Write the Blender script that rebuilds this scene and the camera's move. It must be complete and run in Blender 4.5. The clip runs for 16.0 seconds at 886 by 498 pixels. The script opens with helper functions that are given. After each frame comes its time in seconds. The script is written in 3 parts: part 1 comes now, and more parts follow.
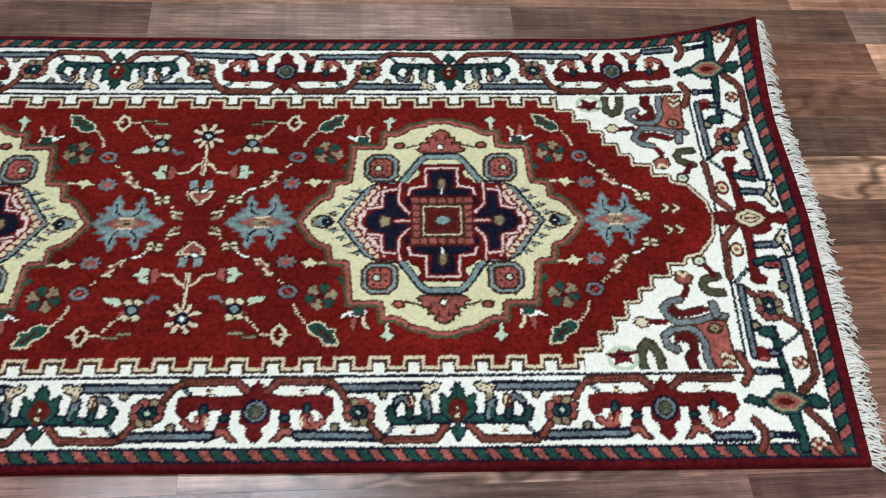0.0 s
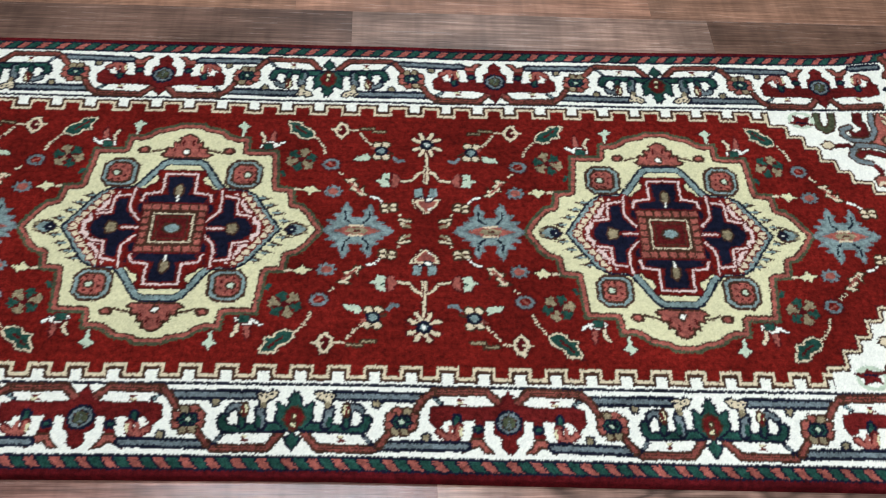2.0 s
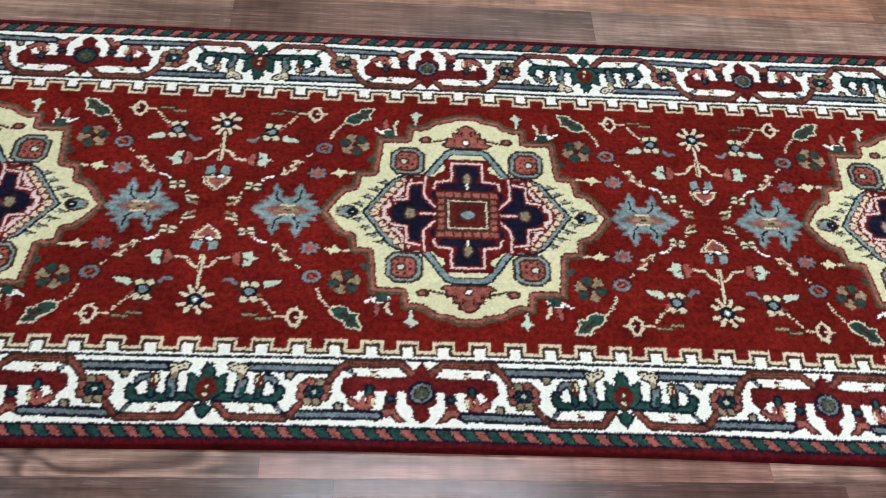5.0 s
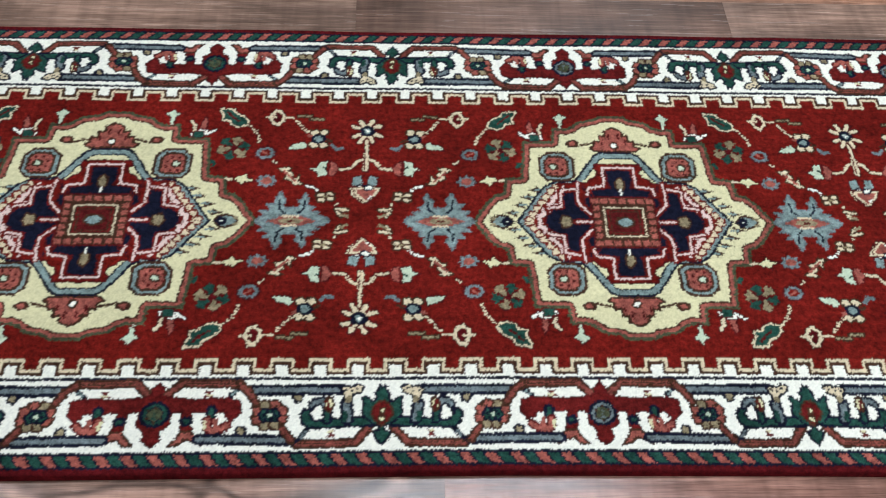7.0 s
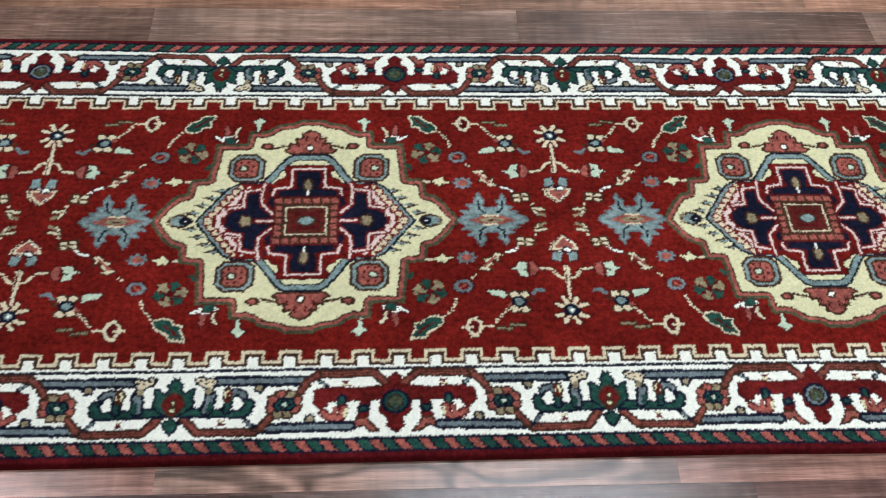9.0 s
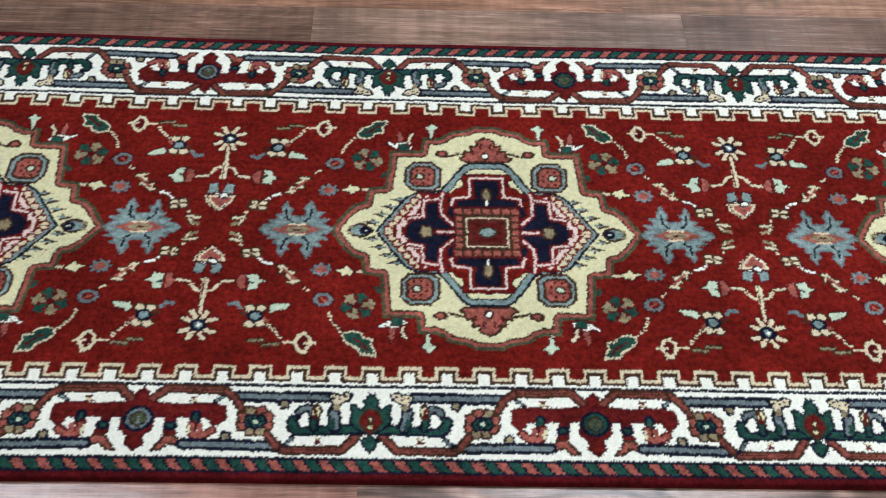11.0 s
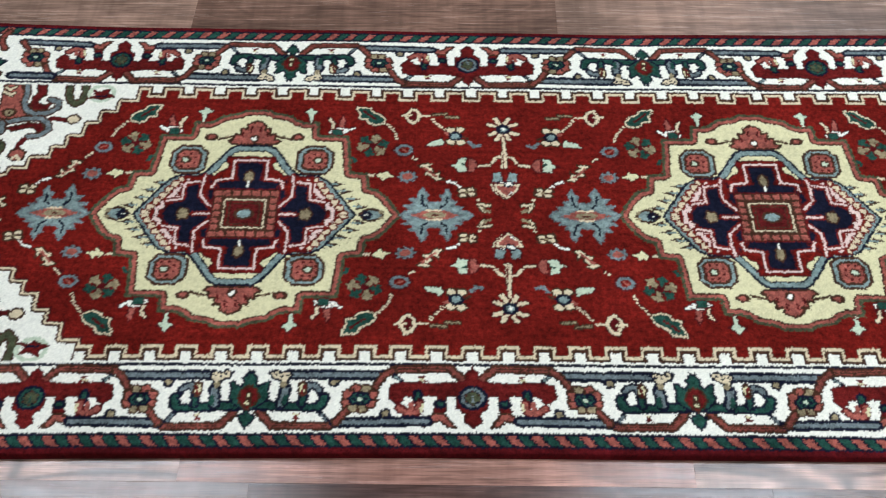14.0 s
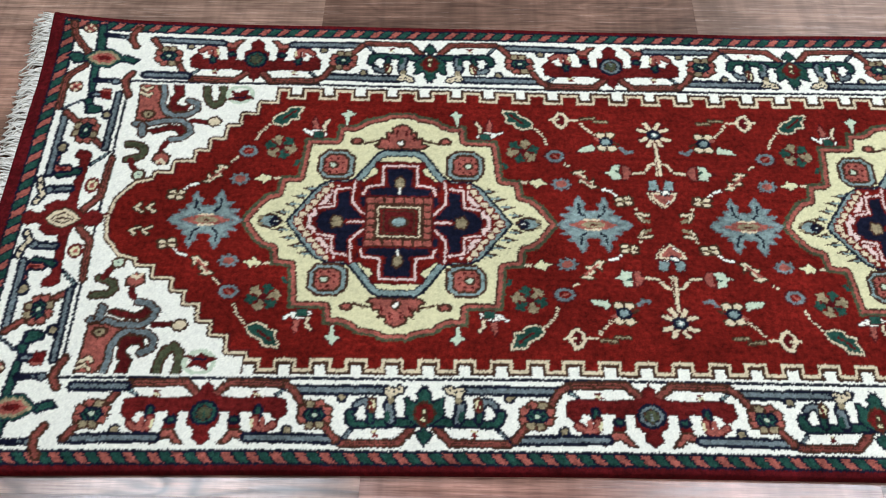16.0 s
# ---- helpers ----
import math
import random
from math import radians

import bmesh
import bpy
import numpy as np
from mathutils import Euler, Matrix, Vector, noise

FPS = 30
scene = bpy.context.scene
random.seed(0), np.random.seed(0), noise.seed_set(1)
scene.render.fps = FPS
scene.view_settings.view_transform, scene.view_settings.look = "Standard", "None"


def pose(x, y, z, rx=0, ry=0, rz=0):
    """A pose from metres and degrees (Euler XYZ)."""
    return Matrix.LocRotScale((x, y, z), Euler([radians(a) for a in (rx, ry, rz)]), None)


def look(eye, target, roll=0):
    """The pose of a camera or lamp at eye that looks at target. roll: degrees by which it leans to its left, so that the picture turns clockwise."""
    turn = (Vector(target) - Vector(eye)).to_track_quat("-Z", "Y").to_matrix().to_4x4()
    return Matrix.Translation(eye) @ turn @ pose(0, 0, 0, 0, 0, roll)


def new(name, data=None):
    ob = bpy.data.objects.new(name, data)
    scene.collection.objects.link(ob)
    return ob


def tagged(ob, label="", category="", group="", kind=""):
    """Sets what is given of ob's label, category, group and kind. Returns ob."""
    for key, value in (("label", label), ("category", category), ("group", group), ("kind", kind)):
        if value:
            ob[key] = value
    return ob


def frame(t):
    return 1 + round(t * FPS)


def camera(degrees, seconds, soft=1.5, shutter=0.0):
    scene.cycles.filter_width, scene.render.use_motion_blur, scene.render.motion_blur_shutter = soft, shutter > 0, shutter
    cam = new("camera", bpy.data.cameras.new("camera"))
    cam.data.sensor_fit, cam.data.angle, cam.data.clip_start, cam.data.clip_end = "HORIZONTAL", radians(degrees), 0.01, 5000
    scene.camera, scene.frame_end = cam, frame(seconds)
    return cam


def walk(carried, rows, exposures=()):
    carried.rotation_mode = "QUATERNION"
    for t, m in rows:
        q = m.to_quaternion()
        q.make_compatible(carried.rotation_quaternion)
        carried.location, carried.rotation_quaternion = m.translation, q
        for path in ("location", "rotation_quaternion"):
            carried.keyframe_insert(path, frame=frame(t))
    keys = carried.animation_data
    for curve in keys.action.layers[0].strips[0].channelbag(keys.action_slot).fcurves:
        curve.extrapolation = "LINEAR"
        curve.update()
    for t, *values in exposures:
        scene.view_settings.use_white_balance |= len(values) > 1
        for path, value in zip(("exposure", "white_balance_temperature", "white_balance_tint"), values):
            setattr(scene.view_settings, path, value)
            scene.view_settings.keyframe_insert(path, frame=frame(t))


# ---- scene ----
cam = camera(49.6, 16.0, soft=1.0)

PATH = [
    (0, (0.92, -0.811, 1.083), (1.115, 0.343, -0.539), 7.1),
    (0.5, (0.869, -0.847, 1.078), (1.046, 0.34, -0.522), 6.8),
    (1, (0.821, -0.844, 1.068), (0.979, 0.363, -0.519), 7.0),
    (1.5, (0.729, -0.822, 1.05), (0.866, 0.379, -0.543), 6.4),
    (2, (0.646, -0.799, 1.043), (0.783, 0.394, -0.556), 5.9),
    (2.3, (0.619, -0.783, 1.041), (0.752, 0.399, -0.567), 6.5),
    (2.5, (0.593, -0.778, 1.034), (0.735, 0.399, -0.577), 7.0),
    (3, (0.518, -0.773, 1.024), (0.674, 0.4, -0.589), 7.3),
    (3.5, (0.434, -0.782, 1.023), (0.609, 0.394, -0.586), 7.6),
    (4, (0.349, -0.803, 1.022), (0.515, 0.387, -0.576), 7.5),
    (4.5, (0.285, -0.831, 1.024), (0.457, 0.382, -0.558), 7.8),
    (5, (0.244, -0.842, 1.024), (0.387, 0.377, -0.554), 6.8),
    (5.2, (0.235, -0.837, 1.019), (0.355, 0.381, -0.563), 5.5),
    (7.3, (0.028, -0.773, 1.008), (0.127, 0.405, -0.605), 3.8),
    (7.5, (0.006, -0.774, 1.008), (0.1, 0.403, -0.605), 3.3),
    (8, (-0.077, -0.786, 1.012), (0.029, 0.399, -0.596), 2.6),
    (8.5, (-0.156, -0.81, 1.019), (-0.033, 0.399, -0.569), 3.2),
    (9, (-0.211, -0.835, 1.021), (-0.101, 0.391, -0.555), 3.6),
    (9.2, (-0.225, -0.843, 1.02), (-0.12, 0.391, -0.551), 3.2),
    (11.3, (-0.425, -0.769, 1.021), (-0.411, 0.412, -0.594), 1.6),
    (11.5, (-0.437, -0.763, 1.025), (-0.433, 0.41, -0.595), 1.2),
    (12, (-0.477, -0.757, 1.025), (-0.485, 0.418, -0.594), 0.9),
    (12.5, (-0.56, -0.769, 1.029), (-0.572, 0.407, -0.588), 0.3),
    (13, (-0.646, -0.787, 1.037), (-0.655, 0.393, -0.577), -0.3),
    (13.5, (-0.713, -0.807, 1.043), (-0.731, 0.375, -0.57), -0.6),
    (14, (-0.75, -0.816, 1.046), (-0.786, 0.367, -0.566), -1.0),
    (14.5, (-0.785, -0.804, 1.044), (-0.837, 0.368, -0.576), -1.2),
    (15, (-0.841, -0.783, 1.05), (-0.901, 0.378, -0.578), -1.9),
    (15.5, (-0.902, -0.767, 1.058), (-0.957, 0.373, -0.584), -1.6),
    (16, (-0.957, -0.762, 1.066), (-1.005, 0.365, -0.585), -1.2),
]
walk(cam, [(t, look(eye, target, roll)) for t, eye, target, roll in PATH],
     [(0, -0.28), (3, -0.16), (5, -0.10), (8, -0.08), (12, 0.05), (14, 0.11), (16, 0.20)])

# ---------------------------------------------------------------- light
world = bpy.data.worlds.new("world")
scene.world = world
world.use_nodes = True
world.node_tree.nodes["Background"].inputs[0].default_value = (0.75, 0.87, 1.0, 1)
world.node_tree.nodes["Background"].inputs[1].default_value = 0.3

ROOM_X, ROOM_Y0, ROOM_Y1, ROOM_H = 3.8, -2.6, 3.2, 2.7
# First two match the floor glare; other four are added, unseen, to balance light
PANELS = [(-2.1, 0.55), (0.4, 0.55), (1.5, -1.3), (2.8, -1.3), (2.8, -2.1), (1.0, 2.4)]
PANEL_X, PANEL_Y = 1.15, 0.5
for px, py in PANELS:
    lamp = bpy.data.lights.new("unseen_ceiling_lamp", "AREA")
    lamp.shape, lamp.size, lamp.size_y = "RECTANGLE", PANEL_X, PANEL_Y
    lamp.energy, lamp.color = 33.5, (0.76, 0.875, 1.0)
    ob = new("unseen_ceiling_lamp", lamp)
    ob.matrix_world = pose(px, py, ROOM_H - 0.035)


# ---------------------------------------------------------------- materials
def material(name):
    m = bpy.data.materials.new(name)
    m.use_nodes = True
    nt = m.node_tree
    bs = nt.nodes["Principled BSDF"]

    def node(kind, **kw):
        n = nt.nodes.new(kind)
        for k, v in kw.items():
            n.inputs[k].default_value = v
        return n

    def link(a, out, b, inp):
        nt.links.new(a.outputs[out], b.inputs[inp])
    return m, nt, bs, node, link


def mix_node(nt, blend, fac=None):
    n = nt.nodes.new("ShaderNodeMix")
    n.data_type, n.blend_type = "RGBA", blend
    if fac is not None:
        n.inputs[0].default_value = fac
    return n


def wool():
    """Dyed knotted wool: the dye of each knot, streaky yarn tone, fibre relief."""
    m, nt, bs, node, link = material("dyed_wool")
    dye = nt.nodes.new("ShaderNodeAttribute")
    dye.attribute_name = "dye"
    geo = nt.nodes.new("ShaderNodeTexCoord")
    streak_map = nt.nodes.new("ShaderNodeMapping")
    streak_map.inputs["Scale"].default_value = (14, 160, 14)
    link(geo, "Object", streak_map, "Vector")
    streak = node("ShaderNodeTexNoise", Scale=1.0, Detail=3.0)
    link(streak_map, "Vector", streak, "Vector")
    fine = node("ShaderNodeTexNoise", Scale=520.0, Detail=3.0, Roughness=0.7)
    link(geo, "Object", fine, "Vector")
    broad = node("ShaderNodeTexNoise", Scale=9.0, Detail=3.0)
    link(geo, "Object", broad, "Vector")
    patch = node("ShaderNodeTexNoise", Scale=34.0, Detail=3.0)
    link(geo, "Object", patch, "Vector")
    mottle = node("ShaderNodeTexNoise", Scale=150.0, Detail=2.0, Roughness=0.6)
    link(geo, "Object", mottle, "Vector")
    # undyed wool is more even than dyed wool
    dyed = node("ShaderNodeMapRange", **{"From Min": 0.12, "From Max": 0.6, "To Min": 1.0, "To Max": 0.10})
    link(dye, "Fac", dyed, 0)
    prev = (dye, "Color")
    for src, lo, hi in ((streak, 0.88, 1.12), (fine, 0.72, 1.28), (mottle, 0.52, 1.48), (broad, 0.74, 1.26), (patch, 0.80, 1.20)):
        ramp = node("ShaderNodeMapRange", **{"From Min": 0.25, "From Max": 0.75, "To Min": lo, "To Max": hi})
        link(src, 0, ramp, 0)
        mx = mix_node(nt, "MULTIPLY")
        nt.links.new(dyed.outputs[0], mx.inputs[0])
        nt.links.new(prev[0].outputs[prev[1]], mx.inputs[6])
        nt.links.new(ramp.outputs[0], mx.inputs[7])
        prev = (mx, 2)
    nt.links.new(prev[0].outputs[prev[1]], bs.inputs["Base Color"])
    bs.inputs["Roughness"].default_value = 0.85
    bs.inputs["Specular IOR Level"].default_value = 0.04
    bs.inputs["Sheen Weight"].default_value = 0.0
    bs.inputs["Sheen Roughness"].default_value = 0.5
    bump = node("ShaderNodeBump", Strength=0.4, Distance=0.0012)
    link(fine, 0, bump, "Height")
    link(bump, 0, bs, "Normal")
    return m


def cotton():
    m, nt, bs, node, link = material("fringe_cotton")
    geo = nt.nodes.new("ShaderNodeTexCoord")
    n = node("ShaderNodeTexNoise", Scale=300.0, Detail=2.0)
    link(geo, "Object", n, "Vector")
    ramp = nt.nodes.new("ShaderNodeValToRGB")
    ramp.color_ramp.elements[0].color = (0.62, 0.58, 0.50, 1)
    ramp.color_ramp.elements[1].color = (0.90, 0.87, 0.80, 1)
    link(n, 0, ramp, 0)
    link(ramp, 0, bs, "Base Color")
    bs.inputs["Roughness"].default_value = 0.9
    bump = node("ShaderNodeBump", Strength=0.6, Distance=0.0008)
    link(n, 0, bump, "Height")
    link(bump, 0, bs, "Normal")
    return m


def laminate():
    """Walnut-print laminate: long grain, cathedral figure, tone of each strip from the object's colour."""
    m, nt, bs, node, link = material("walnut_laminate")
    geo = nt.nodes.new("ShaderNodeTexCoord")
    info = nt.nodes.new("ShaderNodeObjectInfo")
    shift = nt.nodes.new("ShaderNodeVectorMath")
    shift.operation = "SCALE"
    comb = nt.nodes.new("ShaderNodeCombineXYZ")
    link(info, "Random", comb, 0)
    link(info, "Random", comb, 1)
    link(info, "Random", comb, 2)
    nt.links.new(comb.outputs[0], shift.inputs[0])
    shift.inputs["Scale"].default_value = 37.0
    add = nt.nodes.new("ShaderNodeVectorMath")
    link(geo, "Object", add, 0)
    nt.links.new(shift.outputs[0], add.inputs[1])

    def stretched(sx, sy, detail, rough=0.6, distort=0.0):
        mp = nt.nodes.new("ShaderNodeMapping")
        mp.inputs["Scale"].default_value = (sx, sy, 1)
        nt.links.new(add.outputs[0], mp.inputs["Vector"])
        n = node("ShaderNodeTexNoise", Scale=1.0, Detail=detail, Roughness=rough, Distortion=distort)
        link(mp, 0, n, "Vector")
        return n
    grain = stretched(9, 120, 4, 0.62)
    figure = stretched(6.0, 17, 1.2, 0.45, 0.8)
    cloud = stretched(4.0, 9, 2)
    pores = stretched(26, 620, 2)
    scrape = stretched(55, 5, 2)
    streak = stretched(3, 260, 2)
    rings = nt.nodes.new("ShaderNodeMath")
    rings.operation = "SINE"
    mul = nt.nodes.new("ShaderNodeMath")
    mul.operation = "MULTIPLY"
    mul.inputs[1].default_value = 34.0
    link(figure, 0, mul, 0)
    link(mul, 0, rings, 0)
    tone = mix_node(nt, "MULTIPLY", 1.0)
    nt.links.new(info.outputs["Color"], tone.inputs[6])
    ramp = nt.nodes.new("ShaderNodeValToRGB")
    e = ramp.color_ramp.elements
    e[0].position, e[0].color = 0.30, (0.72, 0.66, 0.62, 1)
    e[1].position, e[1].color = 0.70, (1.16, 1.12, 1.07, 1)
    link(grain, 0, ramp, 0)
    nt.links.new(ramp.outputs[0], tone.inputs[7])
    prev = (tone, 2)
    for src, f0, f1, lo, hi in ((cloud, 0.32, 0.68, 0.62, 1.38), (rings, -1, 1, 0.42, 1.28), (pores, 0.32, 0.56, 0.72, 1.06), (scrape, 0.35, 0.65, 0.88, 1.12), (streak, 0.35, 0.65, 0.80, 1.20)):
        r = node("ShaderNodeMapRange", **{"From Min": f0, "From Max": f1, "To Min": lo, "To Max": hi})
        link(src, 0, r, 0)
        mx = mix_node(nt, "MULTIPLY", 1.0)
        if src is rings:      # only some strips are flat-sawn
            sawn = node("ShaderNodeMapRange", **{"From Min": 0.0, "From Max": 1.0, "To Min": 0.1, "To Max": 1.0})
            link(info, "Alpha", sawn, 0)
            nt.links.new(sawn.outputs[0], mx.inputs[0])
        nt.links.new(prev[0].outputs[prev[1]], mx.inputs[6])
        nt.links.new(r.outputs[0], mx.inputs[7])
        prev = (mx, 2)
    nt.links.new(prev[0].outputs[prev[1]], bs.inputs["Base Color"])
    rr = node("ShaderNodeMapRange", **{"From Min": 0.3, "From Max": 0.7, "To Min": 0.17, "To Max": 0.30})
    link(grain, 0, rr, 0)
    link(rr, 0, bs, "Roughness")
    bump = node("ShaderNodeBump", Strength=0.12, Distance=0.0006)
    link(pores, 0, bump, "Height")
    link(bump, 0, bs, "Normal")
    return m


def plain(name, col, rough=0.8, scale=30.0, amount=0.08):
    m, nt, bs, node, link = material(name)
    geo = nt.nodes.new("ShaderNodeTexCoord")
    n = node("ShaderNodeTexNoise", Scale=scale, Detail=4.0)
    link(geo, "Object", n, "Vector")
    ramp = nt.nodes.new("ShaderNodeValToRGB")
    ramp.color_ramp.elements[0].color = (*[c * (1 - amount) for c in col], 1)
    ramp.color_ramp.elements[1].color = (*[c * (1 + amount) for c in col], 1)
    link(n, 0, ramp, 0)
    link(ramp, 0, bs, "Base Color")
    bs.inputs["Roughness"].default_value = rough
    return m


WOOL, COTTON, LAMINATE = wool(), cotton(), laminate()
PAINT = plain("wall_paint", (0.50, 0.46, 0.41))
JOINT = plain("joint_core", (0.10, 0.07, 0.05), 0.7)
BACK = plain("warp_backing", (0.45, 0.38, 0.28), 0.95, 200.0, 0.2)
HOUSING = plain("white_enamel", (0.8, 0.8, 0.8), 0.4)
GLOW = bpy.data.materials.new("lamp_diffuser")
GLOW.use_nodes = True
GLOW.node_tree.nodes["Principled BSDF"].inputs["Emission Color"].default_value = (0.93, 0.97, 1.0, 1)
GLOW.node_tree.nodes["Principled BSDF"].inputs["Emission Strength"].default_value = 1.5


def box(bm, x0, x1, y0, y1, z0, z1, bevel=0.0):
    geom = bmesh.ops.create_cube(bm, size=1)["verts"]
    for v in geom:
        v.co = (x0 if v.co.x < 0 else x1, y0 if v.co.y < 0 else y1, z0 if v.co.z < 0 else z1)
    if bevel:
        bmesh.ops.bevel(bm, geom=list({e for v in geom for e in v.link_edges}), offset=bevel, segments=1, affect="EDGES")


def part(name, bm, mat, parent=None, label=""):
    me = bpy.data.meshes.new(name)
    bm.to_mesh(me)
    bm.free()
    me.materials.append(mat)
    ob = new(name, me)
    ob.parent = parent
    return tagged(ob, label)


# ---------------------------------------------------------------- room shell
def shell(name, dims, mat):
    bm = bmesh.new()
    box(bm, *dims)
    return tagged(part(name, bm, mat), kind="structure")


shell("wall_north", (-ROOM_X, ROOM_X, ROOM_Y1, ROOM_Y1 + 0.1, -0.03, ROOM_H), PAINT)
shell("wall_south", (-ROOM_X, ROOM_X, ROOM_Y0 - 0.1, ROOM_Y0, -0.03, ROOM_H), PAINT)
shell("wall_east", (ROOM_X, ROOM_X + 0.1, ROOM_Y0 - 0.1, ROOM_Y1 + 0.1, -0.03, ROOM_H), PAINT)
shell("wall_west", (-ROOM_X - 0.1, -ROOM_X, ROOM_Y0 - 0.1, ROOM_Y1 + 0.1, -0.03, ROOM_H), PAINT)
shell("ceiling", (-ROOM_X - 0.1, ROOM_X + 0.1, ROOM_Y0 - 0.1, ROOM_Y1 + 0.1, ROOM_H, ROOM_H + 0.1), PAINT)

# bodies for all panels, the added ones too; none comes into view
for px, py in PANELS:
    light = tagged(new("unseen_ceiling_light"), "unseen white framed rectangular ceiling light panel, switched on", "ceiling light", "ceiling lights")
    light.location = (px, py, ROOM_H)
    bm = bmesh.new()
    for sx, sy, wx, wy in ((0, 1, 1, 0), (0, -1, 1, 0), (1, 0, 0, 1), (-1, 0, 0, 1)):
        hx, hy = PANEL_X / 2 + 0.02, PANEL_Y / 2 + 0.02
        box(bm, sx * hx - (hx - 0.015 if wx else 0.015), sx * hx + (hx - 0.015 if wx else 0.015),
            sy * hy - (hy + 0.015 if wy else 0.015), sy * hy + (hy + 0.015 if wy else 0.015), -0.03, -0.001)
    part("frame", bm, HOUSING, light)
    bm = bmesh.new()
    box(bm, -PANEL_X / 2, PANEL_X / 2, -PANEL_Y / 2, PANEL_Y / 2, -0.02, -0.005)
    part("diffuser", bm, GLOW, light, "glowing white diffuser")

# ---------------------------------------------------------------- rug design, in millimetres
# u runs along the runner, b across it; both sides mirror each other about the middle line.
DYES = {
    "red": (0.132, 0.0082, 0.0060), "madder": (0.078, 0.0075, 0.0078), "wine": (0.076, 0.0050, 0.0068), "crimson": (0.105, 0.0090, 0.0085),
    "ivory": (0.82, 0.80, 0.69), "cream": (0.65, 0.60, 0.355), "beige": (0.64, 0.53, 0.35), "khaki": (0.25, 0.20, 0.115),
    "navy": (0.0065, 0.0075, 0.018), "blue": (0.190, 0.255, 0.240), "steel": (0.135, 0.165, 0.168), "green": (0.015, 0.055, 0.040),
    "mint": (0.49, 0.56, 0.41), "salmon": (0.290, 0.080, 0.060), "brown": (0.052, 0.021, 0.012), "moss": (0.058, 0.065, 0.034),
    "blush": (0.70, 0.53, 0.47), "rust": (0.185, 0.048, 0.036),
}
NAMES = list(DYES)
U0, U1, B1 = -1606, 1592, 354
AX_L, AX_R = -1510, 1500           # middle lines of the end borders
us, bs_ = np.arange(U0, U1 + 1), np.arange(-B1, B1 + 1)
CHART = np.zeros((len(bs_), len(us)), np.uint8)


class Frame:
    """A place on the chart: a local motif of millimetres (a, b), scaled, mirrored or turned."""

    def __init__(self, u, b, sa=1.0, sb=1.0, turned=False, fold_a=False, fold_b=False, half=False):
        self.u, self.b, self.sa, self.sb, self.turned = u, b, sa, sb, turned
        self.fold_a, self.fold_b, self.half = fold_a, fold_b, half

    def window(self, pts, pad):
        a = [p[0] for p in pts]
        b = [p[1] for p in pts]
        alo, ahi, blo, bhi = min(a) - pad, max(a) + pad, min(b) - pad, max(b) + pad
        if self.fold_a:
            alo, ahi = -max(abs(alo), abs(ahi)), max(abs(alo), abs(ahi))
        if self.fold_b:
            blo, bhi = -max(abs(blo), abs(bhi)), max(abs(blo), abs(bhi))
        da, db = sorted((alo * self.sa, ahi * self.sa)), sorted((blo * self.sb, bhi * self.sb))
        du, dv = (db, da) if self.turned else (da, db)
        i0, i1 = max(0, int(self.u + du[0] - U0)), min(len(us), int(self.u + du[1] - U0) + 2)
        j0, j1 = max(0, int(self.b + dv[0] + B1)), min(len(bs_), int(self.b + dv[1] + B1) + 2)
        if i1 <= i0 or j1 <= j0:
            return None
        uu, vv = np.meshgrid(us[i0:i1] - self.u, bs_[j0:j1] - self.b)
        aa, bb = (vv / self.sa, uu / self.sb) if self.turned else (uu / self.sa, vv / self.sb)
        keep = aa >= -0.6 if self.half else np.ones(aa.shape, bool)
        return CHART[j0:j1, i0:i1], np.abs(aa) if self.fold_a else aa, np.abs(bb) if self.fold_b else bb, keep

    def lay(self, win, depth, bands):
        view, _, _, keep = win
        for k, (level, dye) in enumerate(bands):
            if len(bands) > 1:          # outlines are one knot wide
                level += 0.4 if k else -1.5
            view[(depth > level) & keep] = NAMES.index(dye)

    def poly(self, pts, *bands):
        win = self.window(pts, 3)
        if win:
            d, inside = away(pts, win[1], win[2], True)
            self.lay(win, np.where(inside, d, -d), bands)

    def line(self, pts, w, *bands):
        win = self.window(pts, w + 3)
        if win:
            self.lay(win, w - away(pts, win[1], win[2], False)[0], bands)

    def blob(self, a, b, ra, rb, *bands):
        win = self.window([(a - ra, b - rb), (a + ra, b + rb)], 3)
        if win:
            self.lay(win, (1 - np.hypot((win[1] - a) / ra, (win[2] - b) / rb)) * min(ra, rb), bands)

    def beads(self, pts, step, r, dye):
        for (a0, b0), (a1, b1) in zip(pts, pts[1:]):
            n = max(1, round(math.hypot(a1 - a0, b1 - b0) / step))
            for i in range(n):
                if dye in ("beige", "ivory"):
                    self.blob(a0 + (a1 - a0) * (i + 0.5) / n, b0 + (b1 - b0) * (i + 0.5) / n - 1.2, r + 1.2, r, (0, "madder"))
                self.blob(a0 + (a1 - a0) * (i + 0.5) / n, b0 + (b1 - b0) * (i + 0.5) / n, r, r * 0.8, (0, dye))


